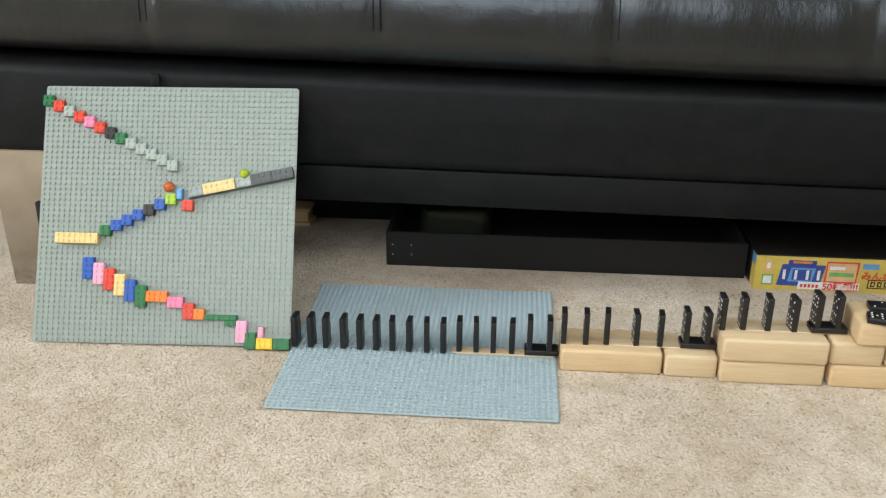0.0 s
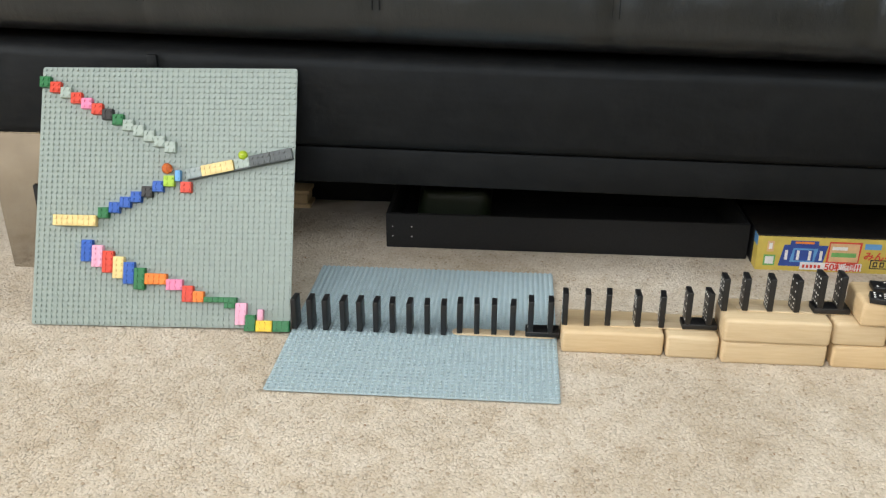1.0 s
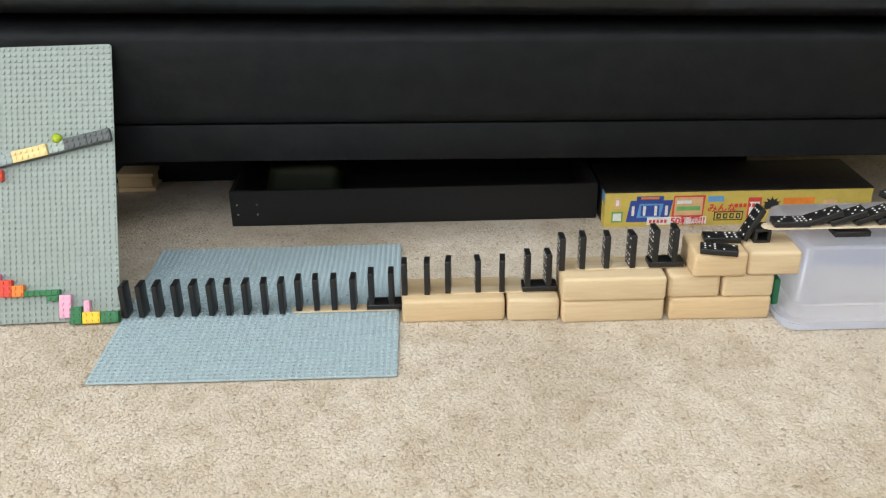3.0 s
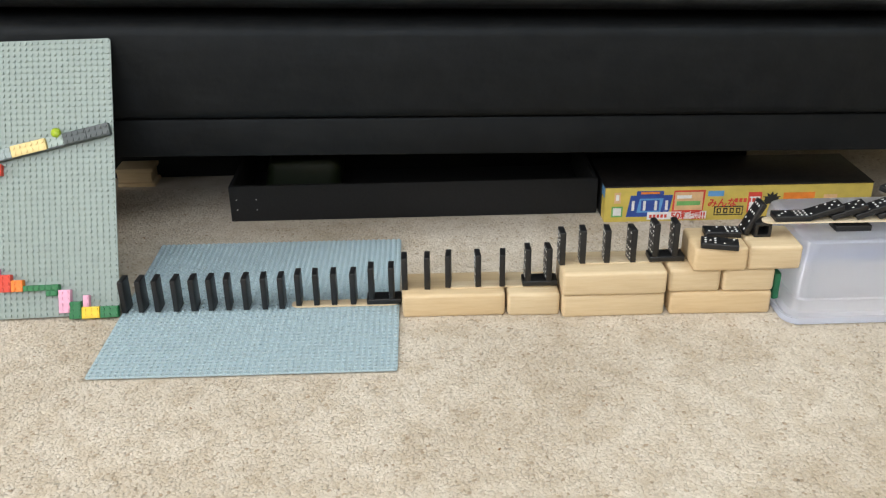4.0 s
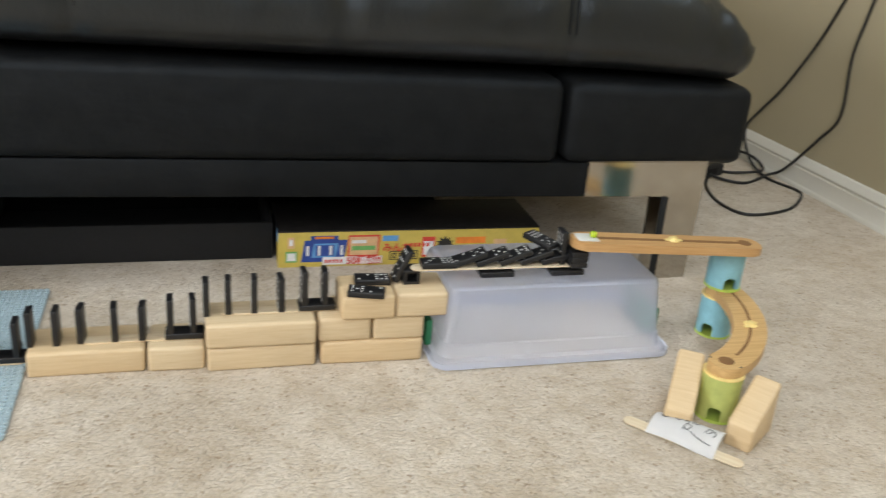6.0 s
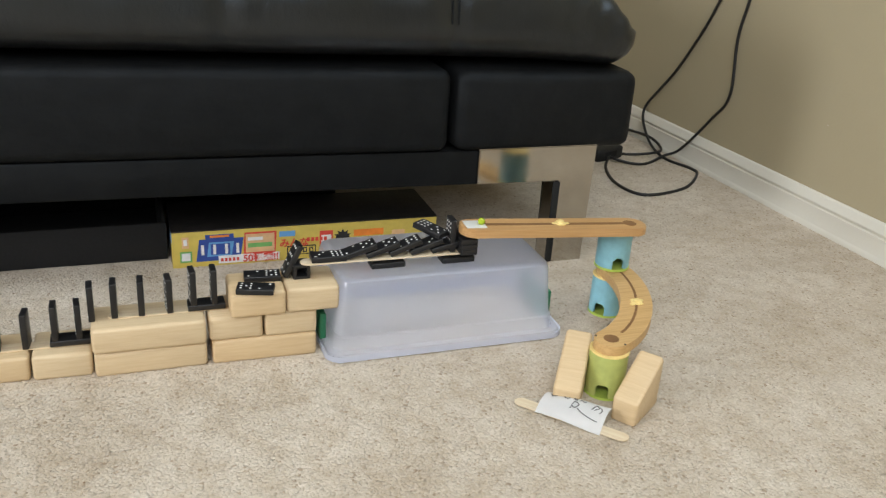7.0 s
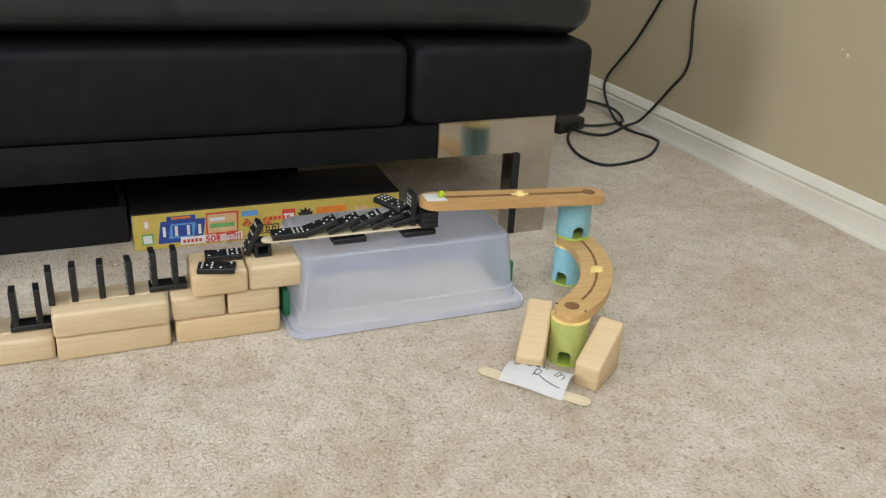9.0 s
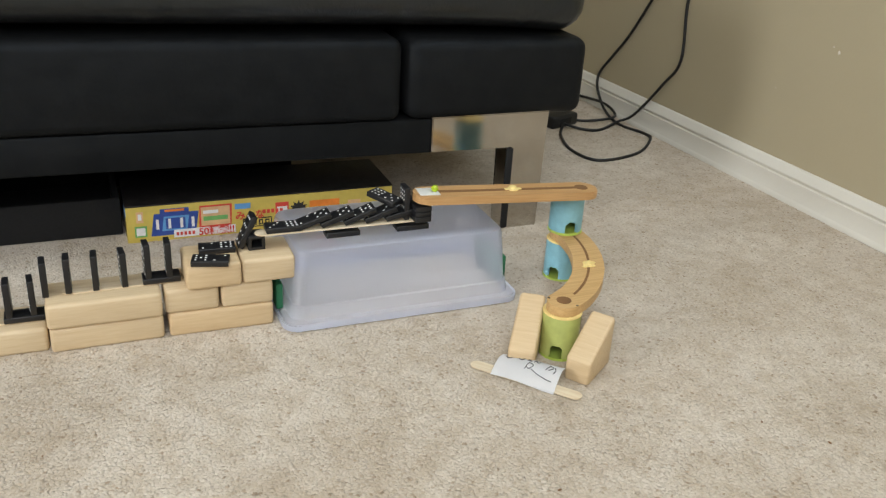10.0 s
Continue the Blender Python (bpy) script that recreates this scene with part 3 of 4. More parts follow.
brick(board, 43.4, 0.5, 3, 2, "yellow")
brick(board, 46.5, 0.5, 3, 2, "green")


def seesaw(name, label, u, v, turn, pieces, bar):
    """A brick beam that pivots on the upright plate."""
    t = thing(name, label, "toy beam", BOARD @ pose(u * STUD, v * STUD, 0.0022, 0, 0, turn))
    if bar:
        part("bar", box(bar[0] * STUD, bar[1] * STUD, -0.0088, -0.0068, 0.0005, 0.0075, 0.0004), BRICK["dark"], t, "dark grey bar")
    for x, nx, c, h in pieces:
        brick(t, x, 0, nx, 2, c, h)
    return t


seesaw("long_seesaw", "grey and tan brick beam tilted on its pivot", 38.0, 30.0, 12.0, ((-8.5, 3, "mid", 0.0066), (-4.1, 6, "tan", 0.0098), (0.5, 3, "grey", 0.0066), (3.9, 4, "dark", 0.0098), (7.9, 4, "dark", 0.0098)), (-10, 9.8))
seesaw("short_seesaw", "pale yellow brick flap resting level on its pivot", 7.8, 19.2, -0.6, ((0, 8, "tan", 0.0096),), None)


def marble(name, label, material, p, r=0.008):
    bm = bmesh.new()
    bmesh.ops.create_uvsphere(bm, u_segments=20, v_segments=12, radius=r)
    ob = part(name, bm, material, smooth=80)
    ob.matrix_basis = pose(*p)
    return tagged(ob, label, "marble")


marble("marble", "orange glass marble resting on the brick ramp", MARBLE_ORANGE, BOARD @ Vector((24.6 * STUD, 29.0 * STUD, 0.0085)))
marble("marble", "lime green glass marble on the tilted beam", MARBLE_LIME, BOARD @ Vector((38.6 * STUD, 31.6 * STUD, 0.0085)), 0.007)

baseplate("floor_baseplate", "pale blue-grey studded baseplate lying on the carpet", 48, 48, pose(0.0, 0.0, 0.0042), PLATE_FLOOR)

# ---- wooden blocks ----
block_mesh = {}


def wooden_block(w, d, h, m, label):
    key = (w, d, h)
    if key not in block_mesh:
        block_mesh[key] = mesh_of("wooden_block", box(-w / 2, w / 2, 0, d, 0, h, 0.0052, 3), BLOCK_WOOD, 50)
    ob = new("wooden_block", block_mesh[key])
    ob.matrix_basis = m
    return tagged(ob, label, "wooden block", "staircase of wooden blocks")


LONG, HALF = "long pale wooden building block with rounded edges", "short pale wooden building block with rounded edges"
B = 0.0348
wooden_block(0.140, 0.07, B, pose(0.459, 0.133, 0.0005), LONG)
wooden_block(0.071, 0.07, B, pose(0.5675, 0.130, 0.0005, 0, 0, -1), HALF)
wooden_block(0.139, 0.07, B, pose(0.675, 0.122, 0.0005, 0, 0, 0.3), LONG)
wooden_block(0.140, 0.07, B, pose(0.674, 0.118, 0.0005 + B, 0, 0, -0.4), LONG)
wooden_block(0.138, 0.07, B, pose(0.820, 0.121, 0.0005, 0, 0, -1.2), LONG)
wooden_block(0.069, 0.07, B, pose(0.7825, 0.122, 0.0005 + B, 0, 0, -1), HALF)
wooden_block(0.069, 0.07, B, pose(0.8545, 0.120, 0.0005 + B, 0, 0, -1), HALF)
wooden_block(0.0715, 0.07, B, pose(0.8110, 0.113, 0.0005 + 2 * B, 0, 0, -1), HALF)
wooden_block(0.0705, 0.07, B, pose(0.8835, 0.114, 0.0005 + 2 * B, 0, 0, -1), HALF)

# ---- craft sticks ----


def craft_stick(name, label, length, w, th, m):
    pts = rounded(length, w, w / 2 - 0.0002, 6)
    ob = part(name, prism(pts, 0, th, 0.0003), STICK_WOOD)
    ob.matrix_basis = m
    return tagged(ob, label, "craft stick")


TOP1, TOP2, TOP3 = 0.0005 + B, 0.0005 + 2 * B, 0.0005 + 3 * B
craft_stick("craft_stick", "thin wooden craft stick under the dominoes on the baseplate", 0.15, 0.018, 0.0017, pose(0.309, 0.170, 0.0062))
craft_stick("craft_stick", "thin wooden craft stick lying along the low blocks", 0.15, 0.018, 0.0017, pose(0.525, 0.160, TOP1))
craft_stick("craft_stick", "thin wooden craft stick lying along the middle blocks", 0.15, 0.018, 0.0017, pose(0.70, 0.155, TOP2))

# ---- dominoes ----
DL, DW, DT = 0.048, 0.024, 0.0078
PIPS = {0: (), 1: ((0, 0),), 2: ((-1, -1), (1, 1)), 3: ((-1, -1), (0, 0), (1, 1)), 4: ((-1, -1), (-1, 1), (1, -1), (1, 1)),
        5: ((-1, -1), (-1, 1), (0, 0), (1, -1), (1, 1)), 6: ((-1, -1), (-1, 0), (-1, 1), (1, -1), (1, 0), (1, 1)),
        7: ((-1, -1), (-1, 0), (-1, 1), (0, 0), (1, -1), (1, 0), (1, 1)), 8: ((-1, -1), (-1, 0), (-1, 1), (0, -1), (0, 1), (1, -1), (1, 0), (1, 1)),
        9: tuple((a, b) for a in (-1, 0, 1) for b in (-1, 0, 1))}


def domino_body():
    bm = box(-DT / 2, DT / 2, -DW / 2, DW / 2, 0, DL, 0.0011, 2)
    return mesh_of("domino", bm, DOMINO_BLACK, 50)


def pips_mesh(low, high):
    bm = bmesh.new()
    for count, zc in ((low, DL * 0.25), (high, DL * 0.75)):
        for a, b in PIPS[count]:
            m = Matrix.Translation((-DT / 2 - 0.0001, b * 0.0066, zc + a * 0.0062)) @ pose(0, 0, 0, 0, -90, 0)
            bmesh.ops.create_cone(bm, cap_ends=True, segments=10, radius1=0.00155, radius2=0.0014, depth=0.0004, matrix=m)
    return mesh_of("pips", bm, WHITE_DOT, 40)


def groove_mesh():
    return mesh_of("groove", box(-DT / 2 - 0.00025, -DT / 2 + 0.0002, -DW / 2 + 0.003, DW / 2 - 0.003, DL / 2 - 0.0004, DL / 2 + 0.0004), CABLE_BLACK)


DOMINO, GROOVE, pip_cache = domino_body(), groove_mesh(), {}


def domino(m, low=3, high=5, label="black domino standing on end", group="row of dominoes"):
    ob = new("domino", DOMINO)
    ob.matrix_basis = m
    tagged(ob, label, "domino", group)
    if (low, high) not in pip_cache:
        pip_cache[low, high] = pips_mesh(low, high)
    if low or high:
        p = new("pips", pip_cache[low, high])
        p.parent = ob
        tagged(p, "white pips", kind="stuff")
    g = new("groove", GROOVE)
    g.parent = ob
    return ob


def standing(x, y, z, low, high, turn=0.0):
    domino(pose(x, y + DW / 2, z, 0, 0, turn), low, high)


def flat(x, y, z, turn=0.0, low=0, high=0):
    """Lying along x with its left end at x; the pips look up."""
    domino(pose(x, y + DW / 2, z + DT / 2, 0, 90, 0) if not turn else Matrix.Translation((x, y + DW / 2, z + DT / 2)) @ pose(0, 0, 0, 0, 0, turn) @ pose(0, 0, 0, 0, 90, 0), low, high, "black domino lying flat", "flat dominoes")


rng = random.Random(4)
ROW1 = (0.002, 0.025, 0.047, 0.073, 0.097, 0.121, 0.144, 0.169, 0.194, 0.218, 0.241, 0.265, 0.290, 0.317)
for i, x in enumerate(ROW1):
    z = 0.0062 if i < 10 else 0.0080
    standing(x + DT / 2, 0.158 if i < 10 else 0.162, z, rng.randint(1, 9), rng.randint(1, 9), rng.uniform(-5, 5))
flat(0.339, 0.161, 0.0080)
standing(0.346, 0.161, 0.0080 + DT, 4, 6), standing(0.374, 0.161, 0.0080 + DT, 5, 2)
ROW2 = (0.389, 0.420, 0.449, 0.489, 0.523)
for i, x in enumerate(ROW2):
    standing(x + DT / 2, 0.149, TOP1 + (0.0018 if i > 1 else 0.0001), rng.randint(2, 9), rng.randint(2, 9), rng.uniform(-6, 6))
flat(0.554, 0.148, TOP1 + 0.0018)
standing(0.561, 0.148, TOP1 + 0.0018 + DT, 6, 4), standing(0.589, 0.148, TOP1 + 0.0018 + DT, 8, 6, 4)
ROW3 = (0.602, 0.630, 0.663, 0.697)
for i, x in enumerate(ROW3):
    standing(x + DT / 2, 0.143, TOP2 + (0.0018 if i > 0 else 0.0001), rng.randint(4, 9), rng.randint(3, 9), rng.uniform(-6, 6))
flat(0.724, 0.143, TOP2 + 0.0018)
standing(0.731, 0.143, TOP2 + 0.0018 + DT, 7, 8, 4), standing(0.758, 0.143, TOP2 + 0.0018 + DT, 6, 5)

# ---- plastic tub ----


def tub():
    t = thing("plastic_tub", "upturned frosted clear plastic storage tub on the carpet", "storage tub", pose(1.073, 0.183, 0.0))
    bm = bmesh.new()
    W, D = 0.345, 0.192

    def loop(inset, z, r=0.018):
        return [bm.verts.new((x, y, z)) for x, y in rounded(W - 2 * inset, D - 2 * inset, r, 5)]

    outer = [loop(0.0, 0.001), loop(0.0, 0.013), loop(0.008, 0.0145), loop(0.010, 0.032), loop(0.012, 0.034), loop(0.018, 0.104), loop(0.020, 0.110), loop(0.025, 0.113, 0.014)]
    inner = [loop(0.0275, 0.1105, 0.013), loop(0.0225, 0.107), loop(0.0205, 0.102), loop(0.0145, 0.035), loop(0.0125, 0.031), loop(0.0105, 0.0125), loop(0.0025, 0.0110), loop(0.0025, 0.001)]
    k = len(outer[0])
    for a, b in zip(outer + [None], outer[1:]):
        for i in range(k):
            bm.faces.new((a[i], a[(i + 1) % k], b[(i + 1) % k], b[i]))
    for a, b in zip(inner, inner[1:]):
        for i in range(k):
            bm.faces.new((a[i], a[(i + 1) % k], b[(i + 1) % k], b[i]))
    bm.faces.new(outer[-1])
    bm.faces.new(inner[0][::-1])
    for i in range(k):
        bm.faces.new((inner[-1][i], inner[-1][(i + 1) % k], outer[0][(i + 1) % k], outer[0][i]))
    part("shell", bm, TUB, t, "frosted clear plastic shell", smooth=35).visible_shadow = False

    def ring(name, lo, hi, zlo, zhi, r0, r1, label):
        b = bmesh.new()
        a = [b.verts.new((x, y, zlo)) for x, y in rounded(W - 2 * lo, D - 2 * lo, r0, 5)]
        c = [b.verts.new((x, y, zhi)) for x, y in rounded(W - 2 * hi, D - 2 * hi, r1, 5)]
        e = [b.verts.new((x, y, zhi - 0.0012)) for x, y in rounded(W - 2 * hi - 0.004, D - 2 * hi - 0.004, r1, 5)]
        g = [b.verts.new((x, y, zlo)) for x, y in rounded(W - 2 * lo - 0.004, D - 2 * lo - 0.004, r0, 5)]
        n = len(a)
        for p, q in ((a, c), (c, e), (e, g), (g, a)):
            for i in range(n):
                b.faces.new((p[i], p[(i + 1) % n], q[(i + 1) % n], q[i]))
        return part(name, b, TUB_THICK, t, label, smooth=35)

    ring("rim", -0.004, -0.004, 0.004, 0.0125, 0.022, 0.022, "thick clear plastic rim")
    for s in (-1, 1):
        x = s * (W / 2 + 0.004)
        part("latch", box(min(x, x - s * 0.010), max(x, x - s * 0.010), -0.045, 0.045, 0.012, 0.052, 0.003), LATCH_GREEN, t, "green plastic latch")
    return t


tub()
TUBTOP = 0.1132
craft_stick("plank", "long thin wooden strip bridging the blocks and the tub", 0.245, 0.020, 0.0018, pose(0.994, 0.146, TUBTOP + 0.0002 + 2 * 0.0065, 0, 0, -1))

# ---- marble run ----


def peg_mesh():
    """A flat clip with a raised middle and two ears."""
    bm = cyl(0.0085, 0.0080, 0, 0.0020, 20, bevel=0.0005)
    cyl(0.0052, 0.0042, 0.0019, 0.0058, 16, bm=bm, bevel=0.0006)
    box(-0.0130, 0.0130, -0.0030, 0.0030, 0.0001, 0.0017, 0.0005, 1, bm)
    box(-0.0030, 0.0030, -0.0095, 0.0095, 0.0003, 0.0026, 0.0005, 1, bm)
    return bm


def rail_straight():
    t = thing("straight_rail", "honey bamboo marble rail lying from the tub to the tower", "marble rail", pose(1.235, 0.128, 0.1530, 0, 2.2, -3.6))
    L, W = 0.285, 0.044
    outline = rounded(L, W, 0.018, 6)
    part("rail", prism(outline, 0, 0.012, 0.0012), BAMBOO, t)
    # Groove and hole are flat brown inlays; recess shade is in the colour.
    part("groove", box(-L / 2 + 0.03, L / 2 - 0.022, -0.004, 0.004, 0.0119, 0.0123), GROOVE_BROWN, t, "brown strip for the shaded groove")
    part("hole", cyl(0.010, 0.010, 0.0119, 0.0126, 20, L / 2 - 0.024, 0), GROOVE_BROWN, t, "brown disc for the shaded round hole")
    part("tape", box(-L / 2 + 0.006, -L / 2 + 0.036, -0.014, 0.014, 0.0121, 0.0127, 0.0002), TAPE, t, "strip of clear white tape")
    part("peg", peg_mesh(), PEG_YELLOW, t, "cream plastic peg").location = (0.008, 0, 0.0121)
    return t


rail_straight()
marble("marble", "lime green glass marble on the bamboo rail", MARBLE_LIME, (1.124, 0.135, 0.1742), 0.0052)


def tower(name, label, x, y, z, h, material, turn=0.0, r=0.0255):
    t = thing(name, label, "marble run tube", pose(x, y, z))
    bm = bmesh.new()
    cols, rows = 120, 48
    for rad in (r, r - 0.0035):
        grid = [[bm.verts.new((rad * math.sin(2 * math.pi * i / cols), -rad * math.cos(2 * math.pi * i / cols), 0.0037 + (h - 0.0065) * j / rows)) for i in range(cols)] for j in range(rows + 1)]
        for j in range(rows):
            for i in range(cols):
                s = (i + 0.5) / cols * 2 * math.pi
                s = (s - 2 * math.pi if s > math.pi else s) * r
                z = (h - 0.0065) * (j + 0.5) / rows
                if s * s + max(0.0, z - 0.009) ** 2 < 0.0098 ** 2:
                    continue
                k = (i + 1) % cols
                bm.faces.new((grid[j][i], grid[j][k], grid[j + 1][k], grid[j + 1][i]))
    turned = part("tube", bm, material, t)
    turned.matrix_basis = pose(0, 0, 0, 0, 0, turn)
    part("foot_ring", cyl(r + 0.0012, r + 0.0008, 0, 0.0036, 40, bevel=0.0008), LIME_RING, t, "lime green ring")
    part("top_ring", cyl(r + 0.0008, r + 0.0008, h - 0.0028, h, 40, bevel=0.0008), PEG_YELLOW, t, "cream ring")
    return t


tower("marble_tube", "light blue marble run tube standing on the carpet", 1.352, 0.150, 0.001, 0.0648, AQUA_TUBE, -55)
tower("marble_tube", "light blue marble run tube stacked above the curved rail", 1.352, 0.150, 0.0797, 0.0665, AQUA_TUBE, -8)
tower("marble_tube", "lime green marble run tube between two wooden wedges", 1.236, -0.060, 0.001, 0.0648, GREEN_TUBE, -38)


def rail_curved():
    t = thing("curved_rail", "curved bamboo marble rail sloping down between tubes", "marble rail", pose(0, 0, 0))
    p = [Vector(q) for q in ((1.353, 0.150, 0.066), (1.362, 0.070, 0.066), (1.305, -0.030, 0.066), (1.236, -0.060, 0.066))]
    line = []
    for i in range(29):
        s = i / 28
        line.append((1 - s) ** 3 * p[0] + 3 * s * (1 - s) ** 2 * p[1] + 3 * s * s * (1 - s) * p[2] + s ** 3 * p[3])

    def ribbon(half, z0, z1, a=0, b=28, caps=True):
        left, right = [], []
        for i in range(a, b + 1):
            d = (line[min(i + 1, 28)] - line[max(i - 1, 0)]).normalized()
            n = Vector((-d.y, d.x, 0)).normalized()
            left.append(line[i] + n * half)
            right.append(line[i] - n * half)
        out = list(left)
        if caps:
            d = (line[b] - line[b - 1]).normalized()
            n = Vector((-d.y, d.x, 0)).normalized()
            out += [line[b] + half * (math.cos(w) * n + math.sin(w) * d) for w in (radians(q) for q in range(20, 180, 20))]
        out += right[::-1]
        if caps:
            d = (line[a] - line[a + 1]).normalized()
            n = Vector((-d.y, d.x, 0)).normalized()
            out += [line[a] + half * (math.cos(w) * n + math.sin(w) * d) for w in (radians(q) for q in range(20, 180, 20))]
        bm = bmesh.new()
        lo, hi = [bm.verts.new(v + Vector((0, 0, z0))) for v in out], [bm.verts.new(v + Vector((0, 0, z1))) for v in out]
        bm.faces.new(lo[::-1])
        bm.faces.new(hi)
        for i in range(len(lo)):
            j = (i + 1) % len(lo)
            bm.faces.new((lo[i], lo[j], hi[j], hi[i]))
        return bm

    part("rail", ribbon(0.0222, 0, 0.0135), BAMBOO_PALE, t)
    # Nothing is cut here either: brown pieces carry the recess shade.
    part("groove", ribbon(0.0018, 0.0130, 0.0139, 3, 25, False), GROOVE_BROWN, t, "brown ribbon for the shaded groove")
    e, s = line[28], line[14]
    part("hole", cyl(0.010, 0.010, 0.0134, 0.0142, 20, e.x, e.y), GROOVE_BROWN, t, "brown disc for the shaded round hole").location = (0, 0, e.z)
    part("peg", peg_mesh(), PEG_YELLOW, t, "cream plastic peg").matrix_basis = pose(s.x, s.y, s.z + 0.0136, 0, 0, 25)
    for dx, dy in ((-0.016, 0.012), (0.010, -0.018)):
        part("pin", cyl(0.0016, 0.0016, 0.0135, 0.0142, 8, e.x + dx, e.y + dy), P_DARK, t).location = (0, 0, e.z)
    return t


rail_curved()


def wedge(x, y, turn, w, length, zf, zb):
    """Middle of the front foot, turn from the y axis, and the heights at the front and the back."""
    bm = box(-w / 2, w / 2, 0, length, 0, 0.07, 0.005, 4)
    for v in bm.verts:
        v.co.z *= (zf + (zb - zf) * v.co.y / length) / 0.07
    ob = part("wooden_wedge", bm, BLOCK_WOOD, smooth=80)
    ob.matrix_basis = pose(x, y, 0.0005, 0, 0, turn)
    return tagged(ob, "pale wooden wedge block leaning beside the green tube", "wooden block", "wedges beside the tube")


wedge(1.222, -0.134, -53.6, 0.034, 0.073, 0.032, 0.071)
wedge(1.164, -0.089, -34.7, 0.035, 0.090, 0.030, 0.072)

# ---- sign on its stick ----
craft_stick("sign_stick", "wide wooden craft stick holding the paper sign on the carpet", 0.152, 0.018, 0.0018, pose(1.160, -0.1135, 0.003, 0, 0, -48.5))


def paper_sign():
    t = thing("paper_sign", "white paper sign with pen scribbles lying curled on its stick", "paper sign", pose(1.160, -0.1135, 0.0052, 0, 0, -48.5))
    bm = bmesh.new()
    rows = []

    def sheet(u, v):
        return Vector((-0.043 + 0.086 * u, -0.013 + 0.044 * v + 0.004 * u * v, 0.019 * math.sin(math.pi * 0.80 * v) * (0.6 + 0.4 * u) + 0.0015 * math.sin(5 * u)))

    for i in range(13):
        rows.append([bm.verts.new(sheet(i / 12, j / 10)) for j in range(11)])
    for a, b in zip(rows, rows[1:]):
        for j in range(10):
            bm.faces.new((a[j], b[j], b[j + 1], a[j + 1]))
    bmesh.ops.solidify(bm, geom=bm.faces[:], thickness=0.0003)
    part("sheet", bm, PAPER, t, smooth=70)
    up = Vector((0, 0, 0.0006))
    for path in (((0.30, 0.80), (0.31, 0.66), (0.36, 0.64), (0.39, 0.78)), ((0.44, 0.66), (0.47, 0.80), (0.50, 0.67), (0.45, 0.71)), ((0.54, 0.68), (0.57, 0.76), (0.60, 0.68), (0.63, 0.75)), ((0.88, 0.62), (0.91, 0.52), (0.89, 0.42)), ((0.10, 0.70), (0.14, 0.60), (0.20, 0.66)),
                 ((0.46, 0.34), (0.48, 0.56), (0.56, 0.52), (0.52, 0.38), (0.47, 0.42)), ((0.56, 0.38), (0.66, 0.30), (0.80, 0.24), (0.90, 0.22)),
                 ((0.76, 0.48), (0.80, 0.66), (0.86, 0.60), (0.80, 0.48))):
        part("pen_stroke", tube([sheet(u, v) + up for u, v in path], 0.0005, 5), INK, t)
    return t


paper_sign()

# ---- cables ----


def cable(label, pts, r=0.0034):
    ob = part("power_cable", tube(pts, r, 8), CABLE_BLACK, smooth=60)
    return tagged(ob, label, "cable")


cable("black power cable hanging down the wall onto the carpet", [(1.947, 0.683, 0.699), (1.945, 0.752, 0.501), (1.943, 0.805, 0.383), (1.941, 0.847, 0.306), (1.939, 0.921, 0.202), (1.937, 0.977, 0.141), (1.935, 1.025, 0.086), (1.918, 0.999, 0.053), (1.905, 0.93, 0.014), (1.894, 0.841, 0.005), (1.915, 0.763, 0.005), (1.901, 0.719, 0.005), (1.815, 0.64, 0.005), (1.703, 0.616, 0.005), (1.677, 0.691, 0.005), (1.707, 0.797, 0.005), (1.760, 0.875, 0.012)])
cable("black power cable looping from the wall to the carpet", [(1.948, 0.661, 0.699), (1.947, 0.687, 0.502), (1.946, 0.707, 0.398), (1.946, 0.722, 0.313), (1.946, 0.713, 0.191), (1.944, 0.762, 0.123), (1.924, 0.829, 0.033), (1.894, 0.850, 0.010), (1.816, 0.812, 0.005), (1.765, 0.835, 0.008), (1.74, 0.88, 0.014)])
cable("black power cable coiled on the carpet behind the sofa", [(1.86, 1.20, 0.005), (1.915, 1.084, 0.011), (1.919, 0.961, 0.023), (1.921, 0.907, 0.010), (1.88, 0.87, 0.012), (1.817, 0.885, 0.006), (1.77, 0.90, 0.012)])
adaptor = thing("power_adaptor", "black power adaptor lying on the carpet by the cables", "power adaptor", pose(1.745, 0.885, 0.001, 0, 0, 20))
part("body", box(-0.045, 0.045, -0.026, 0.026, 0, 0.030, 0.006, 3), CABLE_BLACK, adaptor)
part("label_plate", box(-0.020, 0.020, -0.0264, -0.0258, 0.008, 0.022), BLACK_CASE, adaptor)

# ---- toppled dominoes on the top blocks and the strip ----


def toppled(x, y, z, tilt, low, high, turn=0.0):
    """Leaning to the right by tilt degrees about its lower right edge."""
    m = Matrix.Translation((x, y, z)) @ pose(0, 0, 0, 0, 0, turn) @ pose(0, 0, 0, 0, tilt, 0) @ Matrix.Translation((-DT / 2, 0, 0))
    domino(m, low, high, "black domino toppled over, white pips up", "toppled dominoes")


def lying(x, y, z, turn, low, high, lean=0.0):
    """Flat about its middle, pips up, long side turned from the x axis."""
    m = Matrix.Translation((x, y, z + DT / 2)) @ pose(0, 0, 0, 0, lean, turn) @ pose(0, 0, 0, 0, 90, 0) @ Matrix.Translation((0, 0, -DL / 2))
    domino(m, low, high, "black domino toppled flat, white pips up", "toppled dominoes")


lying(0.808, 0.119, TOP3, -15, 7, 2)
lying(0.822, 0.156, TOP3, -5, 2, 8)
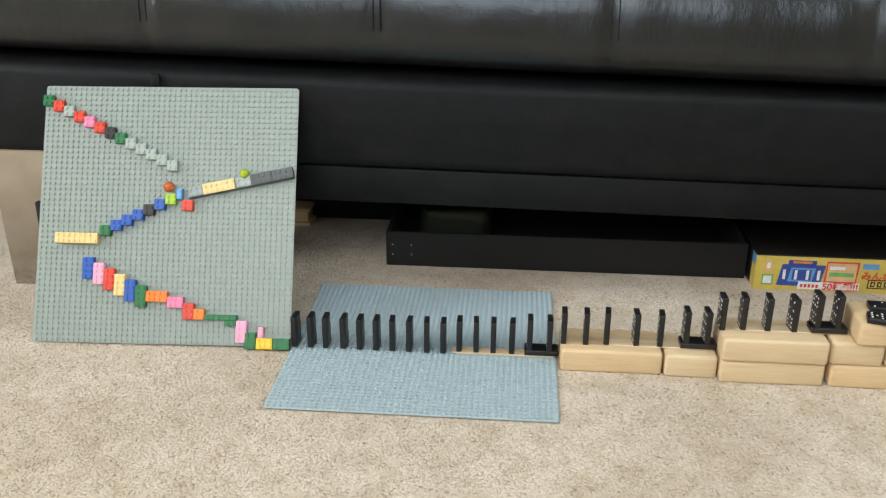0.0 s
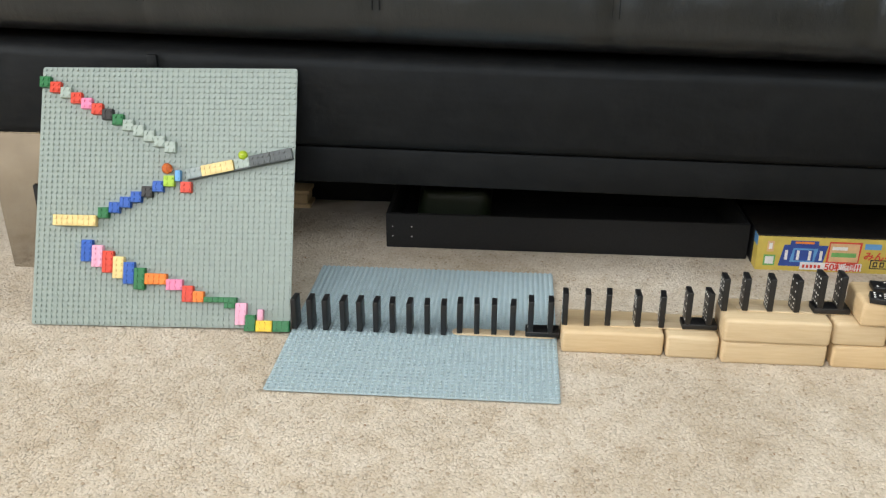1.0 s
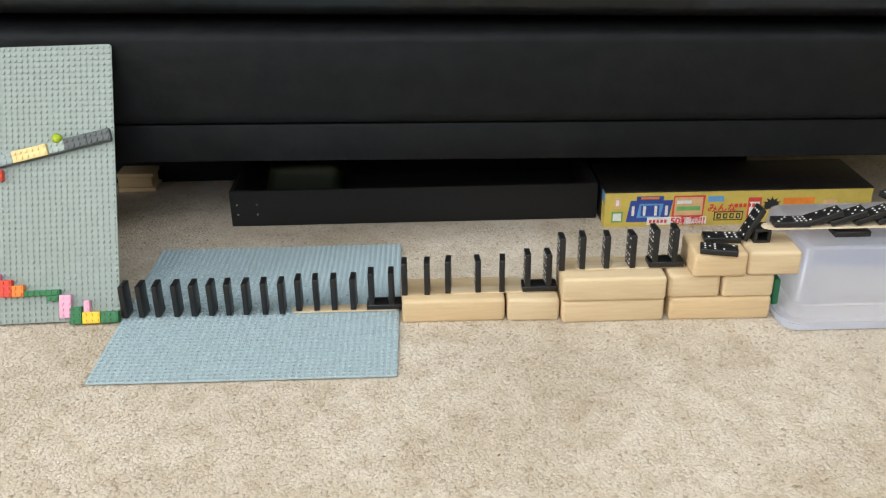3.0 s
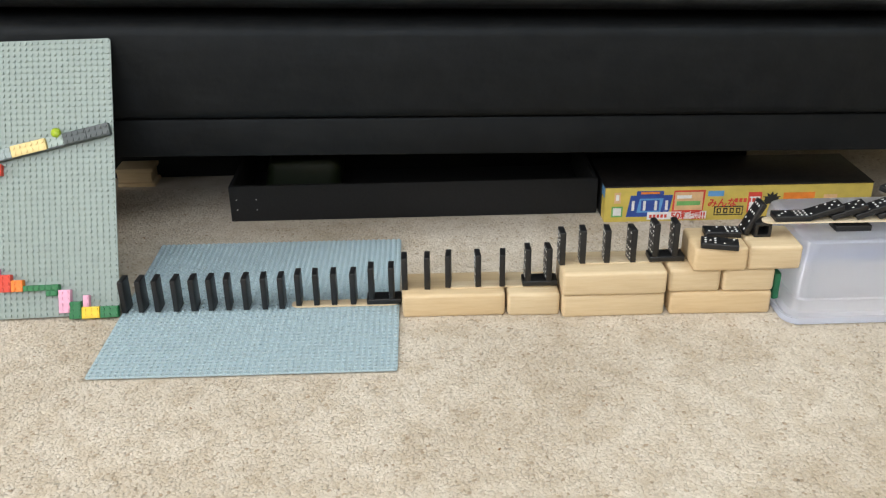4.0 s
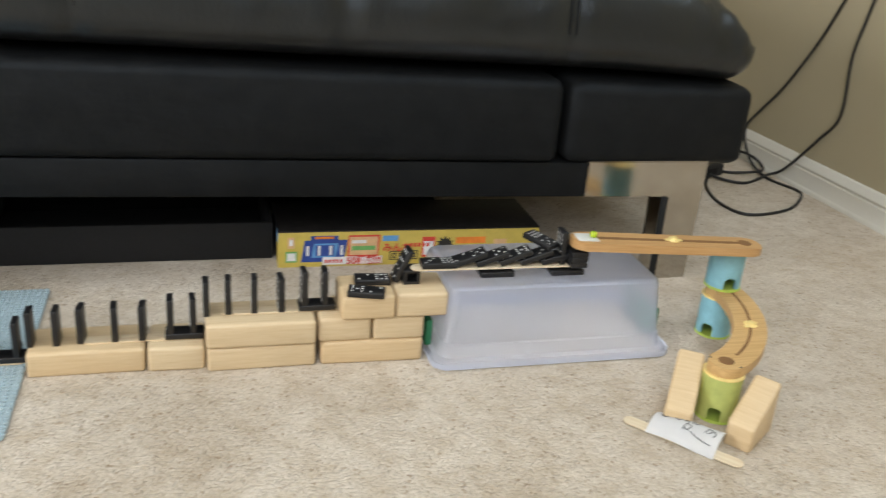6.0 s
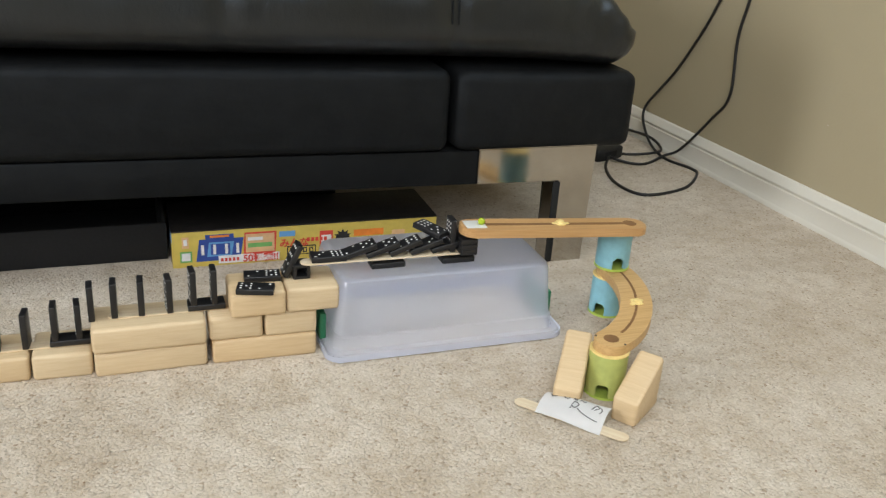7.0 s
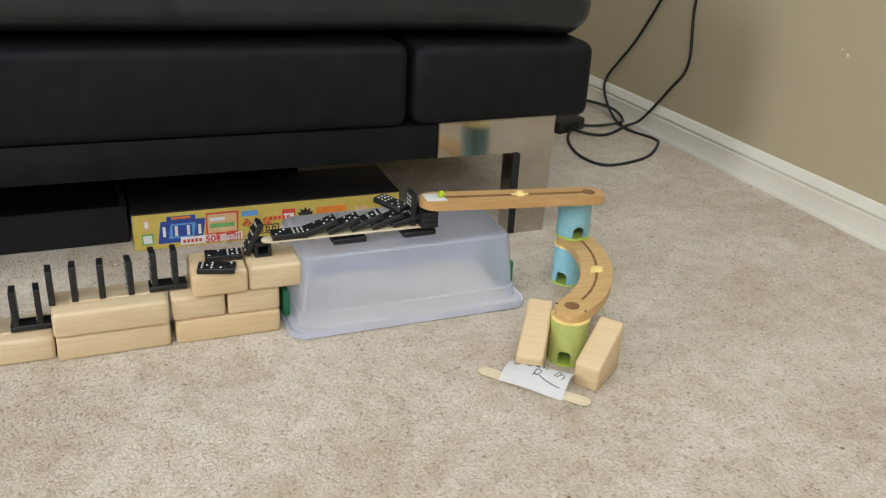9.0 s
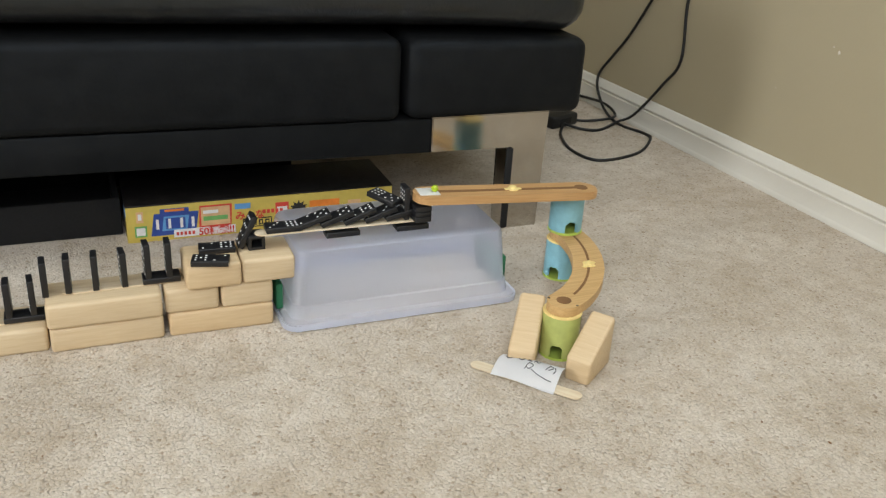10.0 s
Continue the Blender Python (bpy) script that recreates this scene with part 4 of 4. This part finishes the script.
toppled(0.8555, 0.160, TOP3 + 0.0002, 26, 4, 6)


def spacer(x, y, z):
    t = thing("hollow_spacer", "small black hollow plastic block holding up the strip", "plastic block", pose(x, y, z))
    w, h, d, th = 0.0225, 0.0205, 0.024, 0.0042
    part("bottom", box(0, w, 0, d, 0, th, 0.0006), DOMINO_BLACK, t)
    part("top", box(0, w, 0, d, h - th, h, 0.0006), DOMINO_BLACK, t)
    part("side", box(0, th, 0, d, th + 0.0001, h - th - 0.0001), DOMINO_BLACK, t)
    part("side", box(w - th, w, 0, d, th + 0.0001, h - th - 0.0001), DOMINO_BLACK, t)
    part("back", box(th, w - th, d - 0.003, d - 0.001, th, h - th), DOMINO_BLACK, t)
    return t


spacer(0.862, 0.143, TOP3)
STRIP = TUBTOP + 0.0002 + 2 * 0.0065 + 0.0019
flat(0.968, 0.136, TUBTOP + 0.0002)
flat(1.070, 0.134, TUBTOP + 0.0002)
for x, tilt, low, high in ((0.886, 90, 3, 9), (0.931, 72, 2, 5), (0.963, 72, 1, 5), (0.996, 70, 4, 7), (1.026, 72, 3, 3), (1.056, 78, 3, 4)):
    toppled(x, 0.150, STRIP + 0.0002, tilt, low, high, -1)
standing(1.0855, 0.138, STRIP, 8, 9)
for i in range(3):
    lying(1.105, 0.148, STRIP + 0.0001 + i * (DT + 0.0001), 90, 0, 0)
lying(1.060, 0.164, STRIP + 0.0235, -57, 9, 5, 6)

# ---- crumbs on the carpet ----


def crumbs(count):
    gen = random.Random(9)
    bm = bmesh.new()
    for _ in range(count):
        x, y = gen.uniform(-0.6, 1.5), gen.uniform(-0.5, 0.42)
        if -0.01 < x < 0.95 and -0.01 < y < 0.40:
            y = gen.uniform(-0.5, -0.02)
        r = gen.uniform(0.0006, 0.0014)
        bmesh.ops.create_icosphere(bm, subdivisions=1, radius=r, matrix=pose(x, y, 0.0036, gen.uniform(0, 90), 0, gen.uniform(0, 180)) @ Matrix.Diagonal((2.2, 1, 0.7, 1)))
    return tagged(part("carpet_crumbs", bm, GROOVE_BROWN), "small brown crumbs scattered on the carpet", "crumbs", kind="stuff")


crumbs(60)
